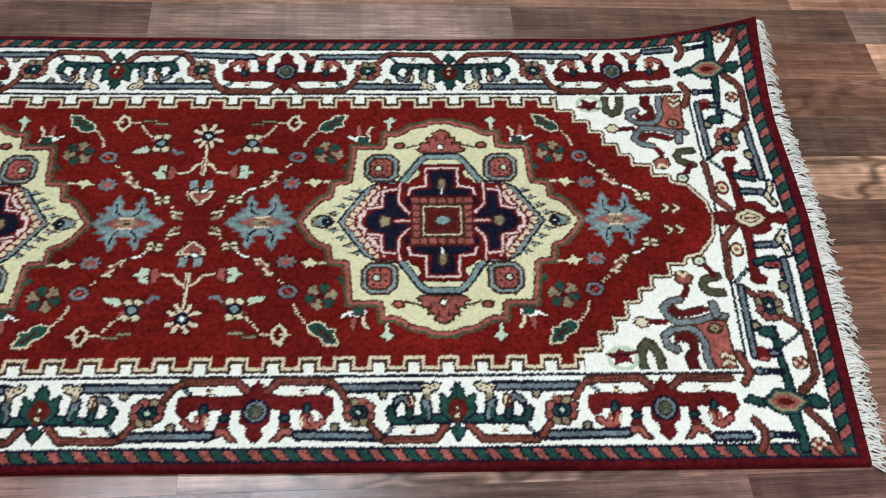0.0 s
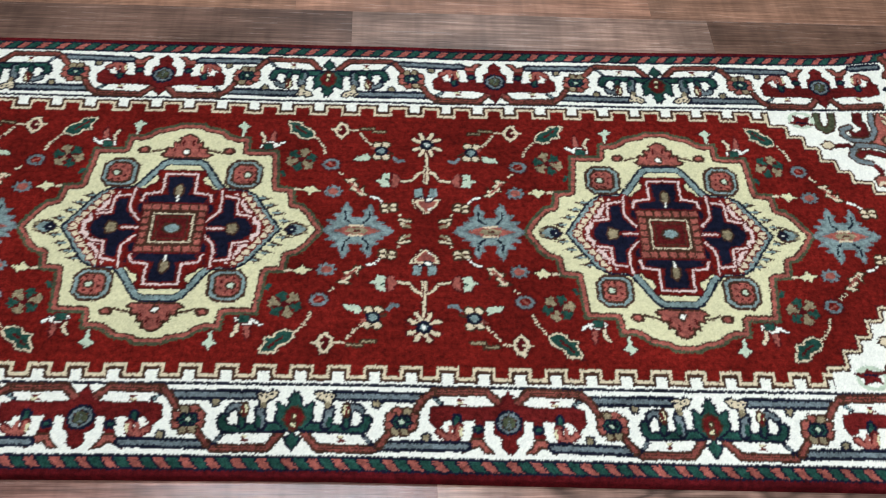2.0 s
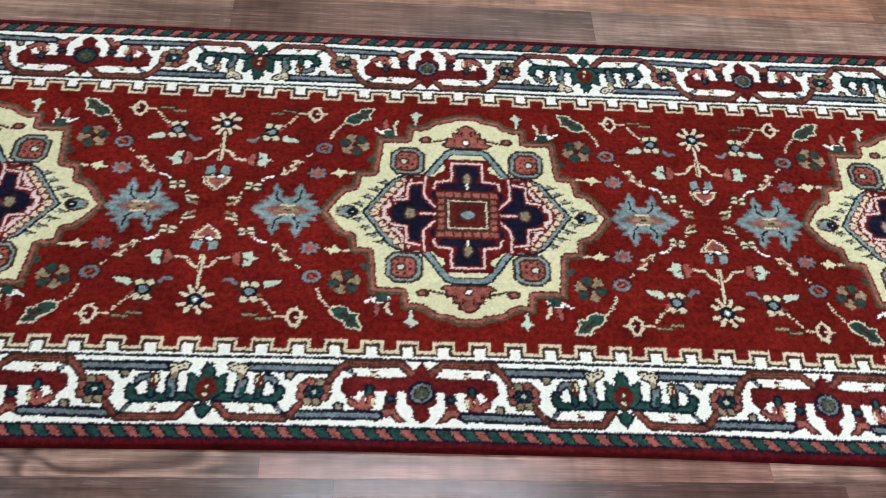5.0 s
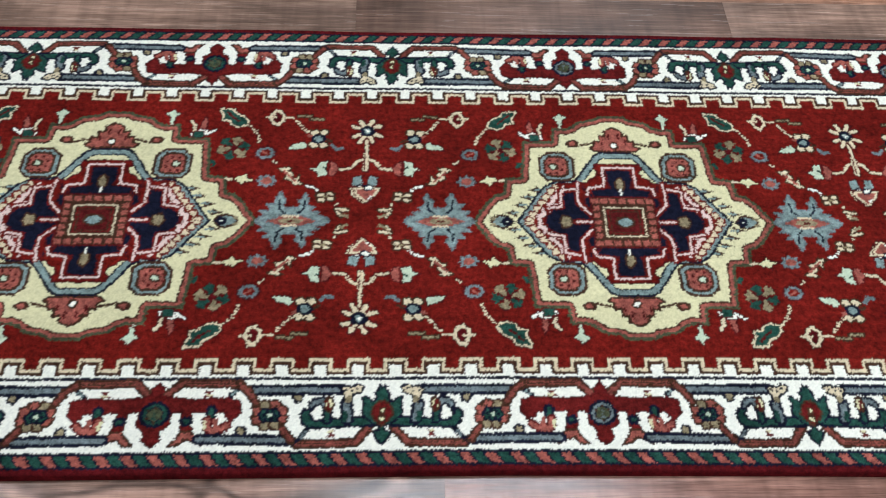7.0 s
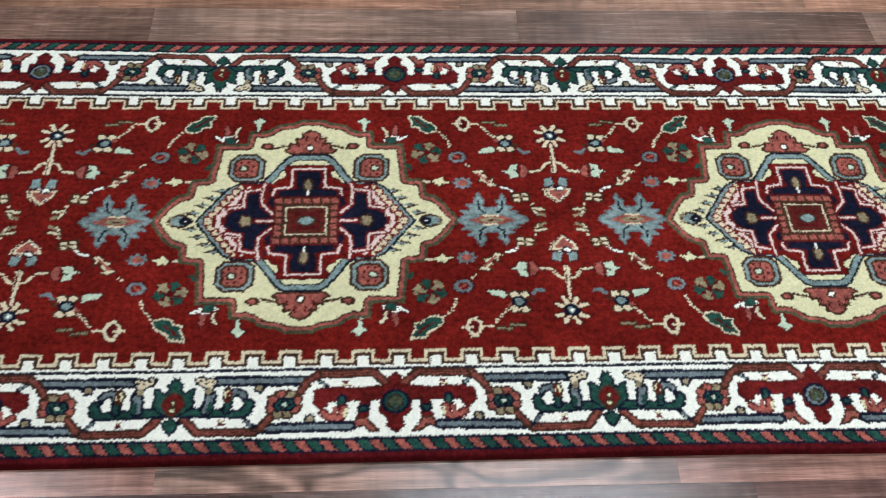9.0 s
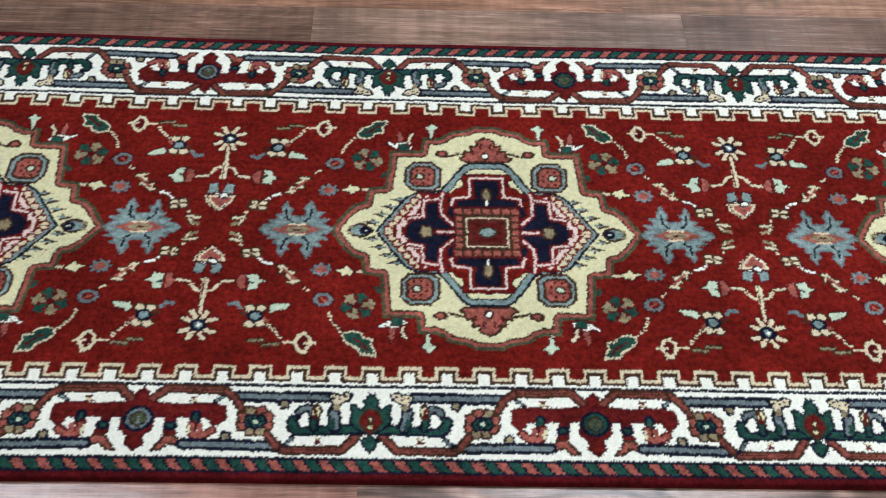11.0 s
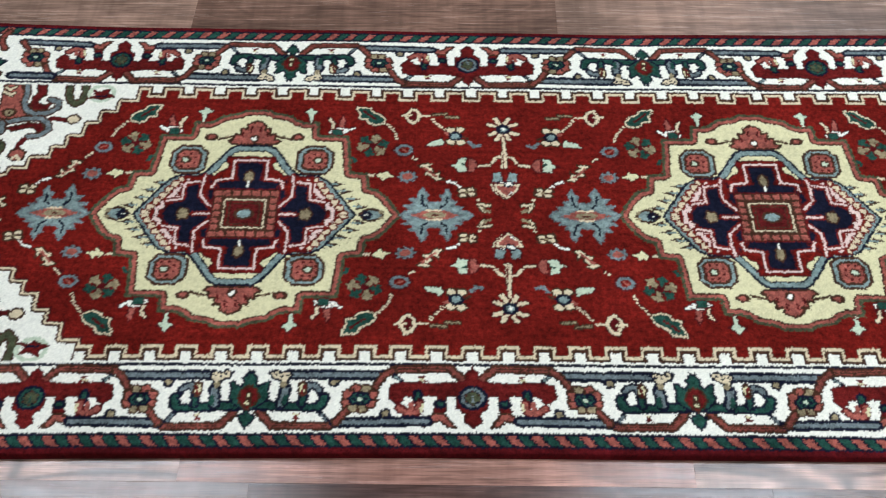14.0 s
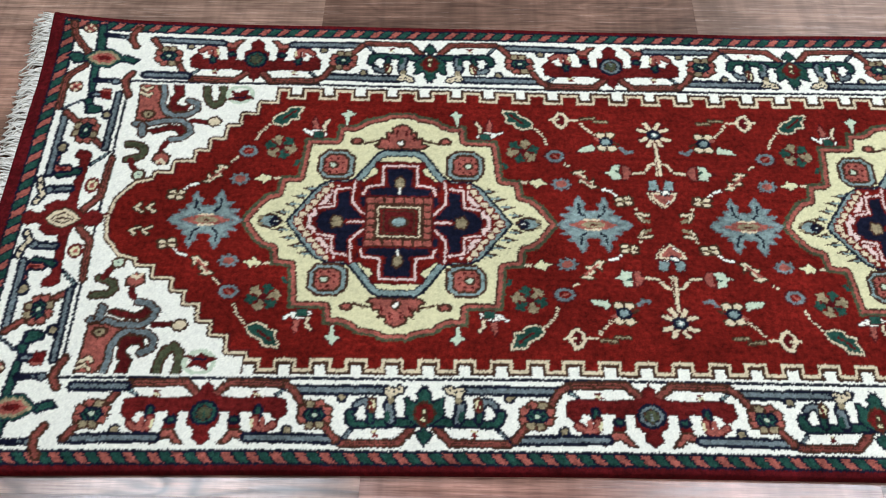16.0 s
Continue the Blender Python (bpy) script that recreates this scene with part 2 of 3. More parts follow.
def away(pts, x, y, closed):
    """How far each knot lies from a line of points, and whether inside it."""
    best, inside = np.full(x.shape, 1e9), np.zeros(x.shape, bool)
    if len(pts) == 1:
        return np.hypot(x - pts[0][0], y - pts[0][1]), inside
    for (x0, y0), (x1, y1) in zip(pts, pts[1:] + pts[:1] if closed else pts[1:]):
        dx, dy = x1 - x0, y1 - y0
        k = np.clip(((x - x0) * dx + (y - y0) * dy) / max(dx * dx + dy * dy, 1e-9), 0, 1)
        best = np.minimum(best, np.hypot(x - x0 - k * dx, y - y0 - k * dy))
        if closed and y0 != y1:
            inside ^= ((y0 > y) != (y1 > y)) & (x < x0 + (y - y0) * dx / dy)
    return best, inside


OUTLINE = [(-20, -20), (-20, 183), (18, 182), (25, 177), (49, 172), (59, 163), (69, 159), (88, 160), (90, 136), (132, 136), (138, 72), (161, 70), (164, 45),
           (176, 42), (188, 30), (206, 3), (206, -20)]


def medallion(c, s):
    f = Frame(c, 0, s, 1, fold_a=True, fold_b=True)
    f.poly(OUTLINE, (0, "moss"), (2.6, "salmon"), (7.4, "brown"), (9.8, "cream"))
    # leaf marks and stepped teeth on the cream ground
    f.line([(32, 134), (48, 130)], 1.8, (0, "brown"))
    f.blob(40, 134, 3, 2, (0, "khaki"))
    f.blob(61, 133, 7.5, 5.5, (0, "brown"), (1.6, "salmon"))
    f.line([(51, 128), (54, 132)], 1.6, (0, "brown"))
    for a, b in ((152, 13), (141, 26), (130, 39), (118, 51)):
        f.poly([(a - 4, b - 5), (a + 13, b + 1), (a + 4, b + 2), (a, b + 6)], (-0.4, "brown"))
        f.line([(a - 6, b + 1), (a + 3, b + 1)], 1.8, (0, "blue"))
    f.poly([(-20, 170), (5, 161), (13, 156), (13, 147), (21, 149), (21, 137), (29, 139), (30, 129), (37, 126), (31, 120), (-20, 119)],
           (0, "brown"), (1.6, "salmon"))
    for tip in ([(7, 151), (7, 142)], [(17, 140), (17, 133)]):
        f.line(tip, 1.3, (0, "madder"))
    f.blob(0, 130, 5, 5.5, (0, "brown"), (1, "ivory"))
    f.poly([(186, -2), (180, 7), (169, 11), (161, 9), (153, 0), (162, -20), (179, -20)], (0, "brown"), (1.8, "blue"))
    f.line([(160, 6), (168, 3)], 2.2, (0, "navy"))
    f.blob(162, -1, 6, 3.0, (0, "navy"), (1.0, "ivory"))
    f.blob(182, 5, 4, 3, (0, "khaki"))
    # blue ribbon with dark edges round a cream heart
    f.poly([(149, -20), (148, 0), (137, 16), (121, 39), (108, 57), (92, 66), (64, 68), (54, 80), (44, 96), (32, 112), (24, 117), (-20, 118), (-20, -20)],
           (0, "navy"), (1.6, "blue"), (8.6, "navy"), (10.6, "cream"))
    # eight-sided flowers in the ribbon's elbows
    f.poly([(63, 76), (63, 106), (75, 117), (100, 117), (112, 106), (112, 80), (102, 68), (74, 68)], (0, "brown"), (1.8, "blue"))
    f.poly([(71, 80), (71, 102), (79, 110), (97, 110), (105, 102), (105, 82), (98, 75), (79, 75)], (0, "brown"), (1.6, "salmon"))
    for i in range(8):
        f.blob(91 + 12.5 * math.cos(i * 0.785 + 0.4), 91.5 + 12 * math.sin(i * 0.785 + 0.4), 2.0, 2.0, (0, "madder"))
    f.blob(92, 92, 6, 5.5, (0, "brown"), (1.4, "mint"))
    # red ground inside the ribbon, with rows of ivory flames along its slope
    f.poly([(-20, 98), (32, 97), (34, 89), (29, 84), (33, 75), (42, 71), (47, 64), (88, 63), (101, 48), (115, 29), (137, -20), (-20, -20)],
           (0, "madder"), (1.0, "red"))
    stair = [(134, 3), (128, 3), (128, 12), (121, 12), (121, 22), (114, 22), (114, 31), (107, 31), (107, 41), (100, 41), (100, 51), (92, 51), (92, 58)]
    f.line(stair, 3.6, (0, "red"), (0.2, "beige"))
    f.line([(a - 10.5, b - 1.5) for a, b in stair[1:]], 3.2, (0, "red"), (0.2, "blush"))
    f.line([(a - 20, b - 4) for a, b in stair[4:-2]], 2.6, (0, "red"), (0.2, "blush"))
    for a, b in stair[1::2]:
        f.line([(a - 3, b), (a + 4, b + 5)], 1.2, (0, "red"))
    # navy cross, each arm in a red and ivory line
    f.poly([(-20, 89), (18, 88), (18, 68), (15, 57), (43, 53), (51, 40), (37, 27), (-20, 27)], (0, "madder"), (1.0, "navy"))
    f.poly([(116, -20), (108, 9), (98, 19), (84, 24), (82, 47), (65, 51), (64, 28), (46, 9), (45, -20), (108, -20)],
           (0, "madder"), (1.0, "navy"))
    f.poly([(56, 63), (51, 46), (54, 29), (44, 19), (40, 46)], (0, "madder"), (1.0, "navy"))
    for pts in ([(-20, 92), (23, 91), (23, 59), (45, 56), (48, 44)], [(42, 9), (49, 15), (61, 29), (62, 46), (60, 64)],
                [(66, 54), (85, 51), (86, 24), (106, 21)], [(41, 0), (68, 0)]):
        f.line(pts, 2.8, (0, "red"), (0.9, "blush"))
    f.poly([(71, -20), (75, 7), (86, 10), (90, 1), (78, -20)], (0, "brown"), (0.6, "khaki"))
    f.poly([(-8, 53), (0, 51), (6, 57), (6, 68), (0, 74), (-8, 70)], (0, "brown"), (0.6, "khaki"))
    f.line([(0, 46), (0, 53)], 1.8, (0, "ivory"))
    # centre square with its blocked frame
    f.poly([(-9, 41), (44, 41), (44, -9), (-9, -9)], (0, "madder"), (1.0, "brown"))
    for i in range(4):
        f.poly([(-4.5 + 13 * i, 30), (5 + 13 * i, 30), (5 + 13 * i, 38.5), (-4.5 + 13 * i, 38.5)], (0, "salmon"))
        f.poly([(33, -4.5 + 11.5 * i), (42, -4.5 + 11.5 * i), (42, 4 + 11.5 * i), (33, 4 + 11.5 * i)], (0, "salmon"))
    f.poly([(-9, 27), (31, 27), (31, -9), (-9, -9)], (0, "brown"), (2.4, "beige"), (4.4, "brown"), (6.0, "crimson"))
    f.poly([(-9, 17), (20, 17), (20, -9), (-9, -9)], (0, "brown"), (0.4, "madder"))
    f.blob(0, 0, 12, 8, (0, "brown"), (1.2, "blue"))
    around_medallion(f)


def around_medallion(f):
    """Small field flowers next to a medallion, four times each."""
    f.poly([(75, 160), (79, 160), (80, 174), (87, 180), (80, 183), (76, 189), (71, 184), (65, 181), (73, 175)], (0, "madder"), (0.2, "mint"))
    f.line([(106, 142), (108, 150), (126, 149), (125, 143), (137, 151)], 2.4, (0, "madder"), (0.2, "ivory"))
    f.poly([(109, 138), (123, 137), (122, 148), (108, 149)], (0, "madder"), (-0.4, "green"))
    f.line([(108, 151), (109, 159), (103, 168)], 2.6, (0, "madder"), (0.2, "beige"))
    f.poly([(116, 153), (125, 153), (126, 166), (122, 175), (118, 166)], (0, "madder"), (0.4, "salmon"))
    f.poly([(139, 193), (161, 191), (164, 184), (176, 178), (183, 170), (183, 160), (170, 156), (158, 160), (155, 167), (143, 168), (145, 178), (140, 186)],
           (0, "madder"), (0, "beige"), (2.4, "green"))
    f.line([(151, 184), (158, 177), (168, 169)], 1.5, (0, "madder"))
    f.beads([(184, 161), (191, 152), (197, 144), (201, 130)], 5.0, 2.2, "beige")
    f.blob(210, 112, 13.5, 11, (0, "madder"), (0.6, "steel"), (4.6, "red"))
    f.line([(206, 115), (213, 110)], 1.4, (0, "salmon"))
    for i in range(6):
        g = i * math.pi / 3 + 0.25
        ca, cb = math.cos(g), 0.9 * math.sin(g)
        dye = "khaki" if i % 2 else "green"
        f.line([(166 + 7 * ca, 120 + 7 * cb), (166 + 19 * ca, 120 + 19 * cb)], 4.2, (0, "madder"), (0.2, dye))
        f.line([(166 + 17 * ca - 5 * cb, 120 + 17 * cb + 5 * ca), (166 + 17 * ca + 6 * cb, 120 + 17 * cb - 6 * ca)], 2.8, (0, dye))
    f.blob(166, 120, 5, 5, (0, "wine"))
    f.line([(143, 91), (140, 97)], 3.0, (0, "green"))
    f.blob(216, 65, 12, 9, (0, "madder"), (0.4, "steel"), (3.2, "salmon"))
    for i in range(8):
        f.blob(216 + 12 * math.cos(i * 0.785), 65 + 9 * math.sin(i * 0.785), 2.2, 2.0, (0, "steel"))
    f.line([(163, 68), (172, 67)], 2.0, (0, "beige"))
    f.poly([(172, 67), (180, 62), (183, 57), (188, 63), (201, 65), (191, 69), (188, 76), (183, 72), (177, 73)], (0, "madder"), (0.2, "cream"))
    # blue flower on the middle line
    f.poly([(254 + a, b) for a, b in ((-47, 0), (-41, 6), (-33, 9), (-42, 16), (-31, 16), (-27, 20), (-34, 27), (-24, 27), (-22, 36), (-17, 46), (-12, 37), (-9, 34),
            (-13, 26), (-9, 21), (8, 21), (11, 27), (7, 32), (13, 35), (16, 44), (21, 36), (19, 26), (28, 22), (23, 16), (36, 14), (32, 9), (42, 7), (49, 0),
            (30, -20), (-33, -20))], (0, "steel"), (0.8, "blue"))
    for pts in ([(236, 33), (237, 19), (244, 13)], [(270, 32), (269, 19), (261, 13)]):
        f.line(pts, 1.5, (0, "navy"))
    f.poly([(214, 0), (228, 4), (240, 9), (266, 9), (280, 4), (290, 0), (266, -20), (240, -20)], (0, "steel"), (1.0, "salmon"))
    f.line([(243, 8), (262, 8)], 1.5, (0, "beige"))
    f.blob(253, 0, 11, 3.6, (0, "khaki"), (1.4, "madder"))


def field_quarters(c, sides):
    """Branches between two medallions, from a medallion at c out to half the way to the next."""
    for side, reach in sides:
        f = Frame(c, 0, side * reach / 350, 1, fold_b=True)
        # star on its stem
        f.line([(350, 135), (348, 82)], 2.2, (0, "madder"), (-0.2, "beige"))
        for tip, root in (((331, 162), (344, 158)), ((330, 143), (343, 147)), ((342, 172), (348, 161)), ((341, 133), (347, 144)), ((370, 161), (358, 157)), ((368, 142), (357, 147)),
                          ((360, 171), (354, 161)), ((359, 132), (353, 144))):
            f.line([root, tip], 3.6, (0, "madder"), (0.4, "beige"))
        f.blob(350, 152, 9, 8, (0, "navy"), (3.2, "blue"), (5.2, "ivory"))
        f.beads([(346, 101), (339, 99), (332, 89)], 4.6, 2.6, "beige")
        f.line([(330, 86), (314, 84)], 2.2, (0, "madder"), (0, "beige"))
        # heart flower below it
        f.poly([(329, 54), (366, 54), (363, 42), (348, 28), (334, 41)], (0, "madder"), (0, "beige"), (3.2, "salmon"))
        f.poly([(333, 71), (344, 74), (346, 65), (348, 55), (333, 57)], (0, "madder"), (0.2, "blue"))
        f.line([(343, 54), (347, 53)], 3.6, (0, "navy"), (0.4, "ivory"))
        f.beads([(340, 41), (345, 35)], 5, 1.6, "ivory")
        # bud
        f.poly([(301, 98), (308, 95), (313, 86), (308, 75), (301, 73)], (0, "madder"), (0, "salmon"))
        f.poly([(274, 85), (284, 88), (286, 97), (298, 99), (296, 87), (299, 75), (286, 73), (283, 81)], (0, "madder"), (0.2, "mint"))
        f.line([(292, 88), (296, 86)], 1.4, (0, "green"))
        # small blue flower with four petals
        for at in ((276, 149), (289, 150), (277, 127), (290, 127)):
            f.blob(*at, 6.5, 5.6, (0, "brown"), (0.5, "beige"))
        f.line([(269, 144), (276, 140)], 2.4, (0, "salmon"))
        f.line([(292, 138), (301, 133)], 2.0, (0, "brown"))
        f.blob(283, 138, 8.5, 7.5, (0, "navy"), (2.0, "blue"))
        f.poly([(241, 119), (248, 128), (256, 129), (264, 134), (268, 126), (265, 120), (254, 119)], (0, "madder"), (0.2, "mint"))
        f.line([(302, 126), (308, 119), (316, 121)], 2.6, (0, "steel"))
        f.beads([(268, 149), (258, 159), (249, 172)], 5.4, 2.4, "beige")
        # open lozenge and its stem
        f.poly([(209, 177), (215, 185), (218, 192), (228, 189), (234, 180), (233, 169), (223, 159), (215, 165)], (0, "madder"), (0, "beige"), (4.2, "wine"))
        f.line([(207, 177), (220, 177)], 1.8, (0, "beige"))
        f.line([(234, 176), (246, 176)], 1.9, (0, "beige"))
        f.line([(252, 179), (270, 180)], 2.0, (0, "brown"), (0.4, "khaki"))
        f.line([(270, 174), (287, 174)], 2.0, (0, "brown"), (0.4, "khaki"))
        chain(f)
        f.beads([(312, 29), (315, 24)], 5.0, 2.3, "beige")
        f.line([(314, 19), (328, 17)], 2.6, (0, "brown"), (0.2, "beige"))
        f.line([(316, 14), (320, 8)], 2.4, (0, "brown"), (0.2, "beige"))
        f.line([(321, 10), (328, 7)], 2.2, (0, "khaki"))


def chain(f):
    f.beads([(221, 100), (230, 93)], 5.4, 2.2, "beige")
    f.poly([(232, 85), (243, 88), (251, 87), (245, 82), (253, 77), (250, 72), (256, 69), (261, 75), (260, 65), (267, 60), (256, 58), (248, 67),
            (240, 68), (244, 76)], (0, "brown"), (0.2, "beige"))
    f.line([(240, 81), (250, 70), (256, 65)], 1.7, (0, "salmon"))
    f.line([(272, 57), (282, 54)], 2.2, (0, "madder"), (0, "ivory"))
    f.beads([(284, 52), (291, 45)], 5.2, 2.2, "ivory")
    for at in ((292, 42), (304, 43), (293, 34), (305, 36)):
        f.blob(*at, 6.0, 4.0, (0, "brown"), (0.6, "beige"))
    f.line([(297, 39), (301, 39)], 1.4, (0, "khaki"))


def red_flower(f, full=True, eye="steel"):
    """Half a red border flower; a runs away from its axis, b outwards."""
    f.line([(95, -40), (27, -42), (11, -27)], 4.8, (0, "brown"), (1.6, "rust"))
    f.line([(95, -40), (29, -42)], 1.0, (0, "brown"))
    f.poly([(55, -32), (67, -32), (62, -28), (66, -23), (53, -24), (57, -27)], (0, "crimson"))
    f.blob(61, -26, 4.0, 1.8, (0, "cream"))
    f.poly([(-2, -47), (2, -39), (7, -36), (6, -28), (13, -24), (37, -21), (82, -22), (97, -19), (99, -3), (91, 6), (83, 3), (81, -4), (67, -4), (42, -5),
            (42, 10), (46, 17), (43, 25), (33, 22), (31, -5), (18, -5), (18, 12), (11, 17), (8, 21), (10, 31), (1, 39), (-7, 25), (-15, -23), (-6, -27)],
           (0, "madder"), (0.8, "crimson"))
    f.poly([(33, 20), (28, 29), (20, 38), (31, 38), (38, 30), (46, 32), (58, 38), (54, 28), (45, 20)], (0, "brown"), (1.4, "salmon"))
    f.blob(38, 7, 6.5, 5, (0, "navy"), (1.8, "green"))
    f.line([(65, -7), (65, 2)], 5.0, (0, "navy"), (2.0, "green"))
    f.line([(62, 5), (64, 17), (72, 21), (80, 17), (86, 12)], 4.4, (0, "madder"), (1.0, "salmon"))
    f.line([(72, 6), (73, 15)], 3.0, (0, "salmon"))
    f.line([(59, 7), (60, 16)], 1.8, (0, "cream"))
    f.blob(-1, -2, 17, 15.5, (0, "navy"), (1.8, eye), (5.0, "navy"), (6.6, "moss"))
    for da, db in ((0, 9), (8, 4), (8, -5), (0, -10)):
        f.blob(da, db - 1, 1.8, 1.8, (0, "brown"))
    f.beads([(-1, -6), (1, 5)], 4, 1.8, eye)
    if full:
        f.line([(160, 32), (54, 30)], 6.0, (0, "navy"), (2.6, "steel"))
        f.beads([(94, -33), (83, -24)], 4.5, 3.8, "navy")
        f.beads([(93, -32), (85, -25)], 4.5, 2.2, "blue")
        f.poly([(97, 16), (101, 14), (107, 16), (108, 25), (97, 25)], (0, "navy"), (1.2, "khaki"))
        f.line([(96, -39), (106, -31), (115, -17)], 4.2, (0, "brown"), (1.2, "rust"))
        f.line([(144, 12), (153, 22), (160, 32)], 4.2, (0, "brown"), (1.2, "rust"))
        rosette(f, 133)


def end_flower(f):
    """Half the red flower in the middle of an end border; a runs along the border, b towards the rug's end."""
    f.line([(14, -26), (34, -45), (65, -46), (90, -48)], 4.8, (0, "brown"), (1.4, "rust"))
    f.line([(34, -45), (65, -46), (88, -48)], 1.0, (0, "brown"))
    f.blob(49, -29, 10, 9, (0, "crimson"), (2.0, "cream"))
    f.blob(49, -29, 3.5, 3.5, (0, "salmon"))
    f.poly([(2, -55), (9, -50), (12, -38), (6, -27), (12, -18), (22, -14), (48, -14), (74, -16), (95, -18), (101, -10), (101, 3), (92, 5),
            (86, -4), (74, -5), (39, -2), (25, -1), (25, 16), (18, 28), (10, 27), (6, 37), (11, 47), (3, 56), (-10, 52), (-14, -28)],
           (0, "madder"), (0.8, "crimson"))
    f.line([(43, 0), (42, 24)], 5.2, (0, "navy"), (2.8, "steel"))
    f.blob(41, 29, 6, 6, (0, "navy"), (1.2, "steel"))
    f.line([(23, 44), (35, 36), (47, 44), (57, 46)], 5.0, (0, "navy"), (2.0, "beige"))
    for at in ((29, 41), (41, 39), (51, 45)):
        f.blob(*at, 2.4, 2.2, (0, "navy"))
    f.line([(69, -4), (64, 22)], 5.6, (0, "navy"), (1.8, "green"))
    f.line([(73, 10), (72, 26), (78, 33), (89, 31)], 5.4, (0, "navy"), (1.8, "salmon"))
    f.line([(72, 14), (73, 27)], 2.0, (0, "crimson"))
    f.beads([(100, -43), (78, -18)], 6, 4.0, "navy")
    f.beads([(98, -40), (80, -21)], 6, 2.2, "blue")
    f.line([(162, 36.5), (66, 36.5)], 6.0, (0, "navy"), (2.6, "steel"))
    f.blob(105, 27, 8.5, 7.5, (0, "navy"), (1.8, "khaki"))
    f.line([(119, -16), (106, -34)], 4.2, (0, "brown"), (1.2, "rust"))
    f.line([(148, 17), (163, 36)], 4.2, (0, "brown"), (1.2, "rust"))
    rosette(f, 133)


def rosette(f, a):
    for i in range(8):
        g = i * math.pi / 4 + 0.35
        ra, rb = 15.5 * math.cos(g), 13.5 * math.sin(g)
        f.poly([(a + ra - 7, rb - 5), (a + ra - 3, rb + 6), (a + ra + 5, rb + 6), (a + ra + 7, rb - 3), (a + ra + 2, rb - 7)],
               (0, "brown"), (0.8, "khaki" if i in (1, 2, 5) else "salmon"))
    f.poly([(a - 13, 0), (a - 8, 8), (a + 8, 8), (a + 13, 0), (a + 8, -8), (a - 8, -8)], (0, "navy"), (1.0, "green"))
    for i in range(6):
        f.blob(a + 6.5 * math.cos(i * 1.047), 5 * math.sin(i * 1.047), 2.6, 2.2, (0, "navy"))
    f.blob(a, 0, 3.0, 2.4, (0, "mint"))


def green_flower(f):
    f.line([(157, -32), (47, -33)], 6.0, (0, "navy"), (2.6, "steel"))
    f.line([(98, 37), (31, 36), (15, 17)], 4.8, (0, "brown"), (1.6, "rust"))
    f.line([(96, 36), (33, 36)], 1.0, (0, "brown"))
    f.poly([(54, 19), (64, 19), (61, 24), (65, 29), (52, 29), (57, 24)], (0, "crimson"))
    f.blob(59, 21, 3.0, 1.8, (0, "cream"))
    f.beads([(96, 31), (86, 18)], 4.5, 3.8, "navy")
    f.beads([(94, 30), (88, 20)], 4.5, 2.2, "steel")
    # bar with its hooked end, and the crown round the red heart
    f.poly([(-2, 5), (21, 2), (80, 7), (85, -2), (82, -7), (92, -8), (96, -2), (93, 11), (85, 17), (-3, 14)], (0, "navy"), (1.6, "green"))
    f.poly([(3, -39), (5, -32), (9, -29), (7, -23), (11, -17), (21, -24), (24, -23), (22, -13), (24, -3), (18, 5), (12, 10), (-1, 17), (-11, 9), (-9, -24)],
           (0, "navy"), (0.8, "green"))
    f.poly([(0, 12), (4, 20), (10, 23), (7, 30), (-1, 40), (-7, 30), (-9, 18)], (0, "navy"), (0.8, "green"))
    f.line([(43, -14), (40, 6)], 6.4, (0, "navy"), (2.0, "steel"))
    f.line([(44, -3), (43, 6)], 3.0, (0, "green"))
    f.poly([(22, -37), (31, -40), (36, -36), (45, -38), (50, -34), (46, -26), (45, -17), (38, -15), (36, -25), (26, -29)], (0, "navy"), (1.0, "beige"))
    for at in ((30, -34), (37, -31), (44, -32), (39, -23)):
        f.blob(*at, 2.0, 1.8, (0, "navy"))
    f.blob(40, -20, 4, 4.5, (0, "khaki"))
    f.line([(65, -5), (64, 7)], 4.6, (0, "navy"), (1.8, "green"))
    f.line([(66, -10), (71, -19), (79, -17), (83, -13)], 4.2, (0, "navy"), (1.2, "steel"))
    f.blob(63, -14, 5, 8.5, (0, "brown"), (0.8, "cream"))
    f.line([(65, -18), (63, -8)], 1.9, (0, "crimson"))
    f.poly([(94, -27), (104, -28), (107, -24), (103, -17), (96, -18)], (0, "navy"), (1.2, "khaki"))
    f.poly([(-12, -3), (-6, -14), (2, -18), (9, -13), (13, -2), (7, 8), (0, 14), (-8, 8)], (0, "brown"), (0.6, "crimson"))
    f.poly([(-3, 8), (3, 8), (2, -8), (-3, -8)], (0, "brown"), (0.2, "cream"))
    f.line([(1, -3), (0, 4)], 0.9, (0, "brown"))


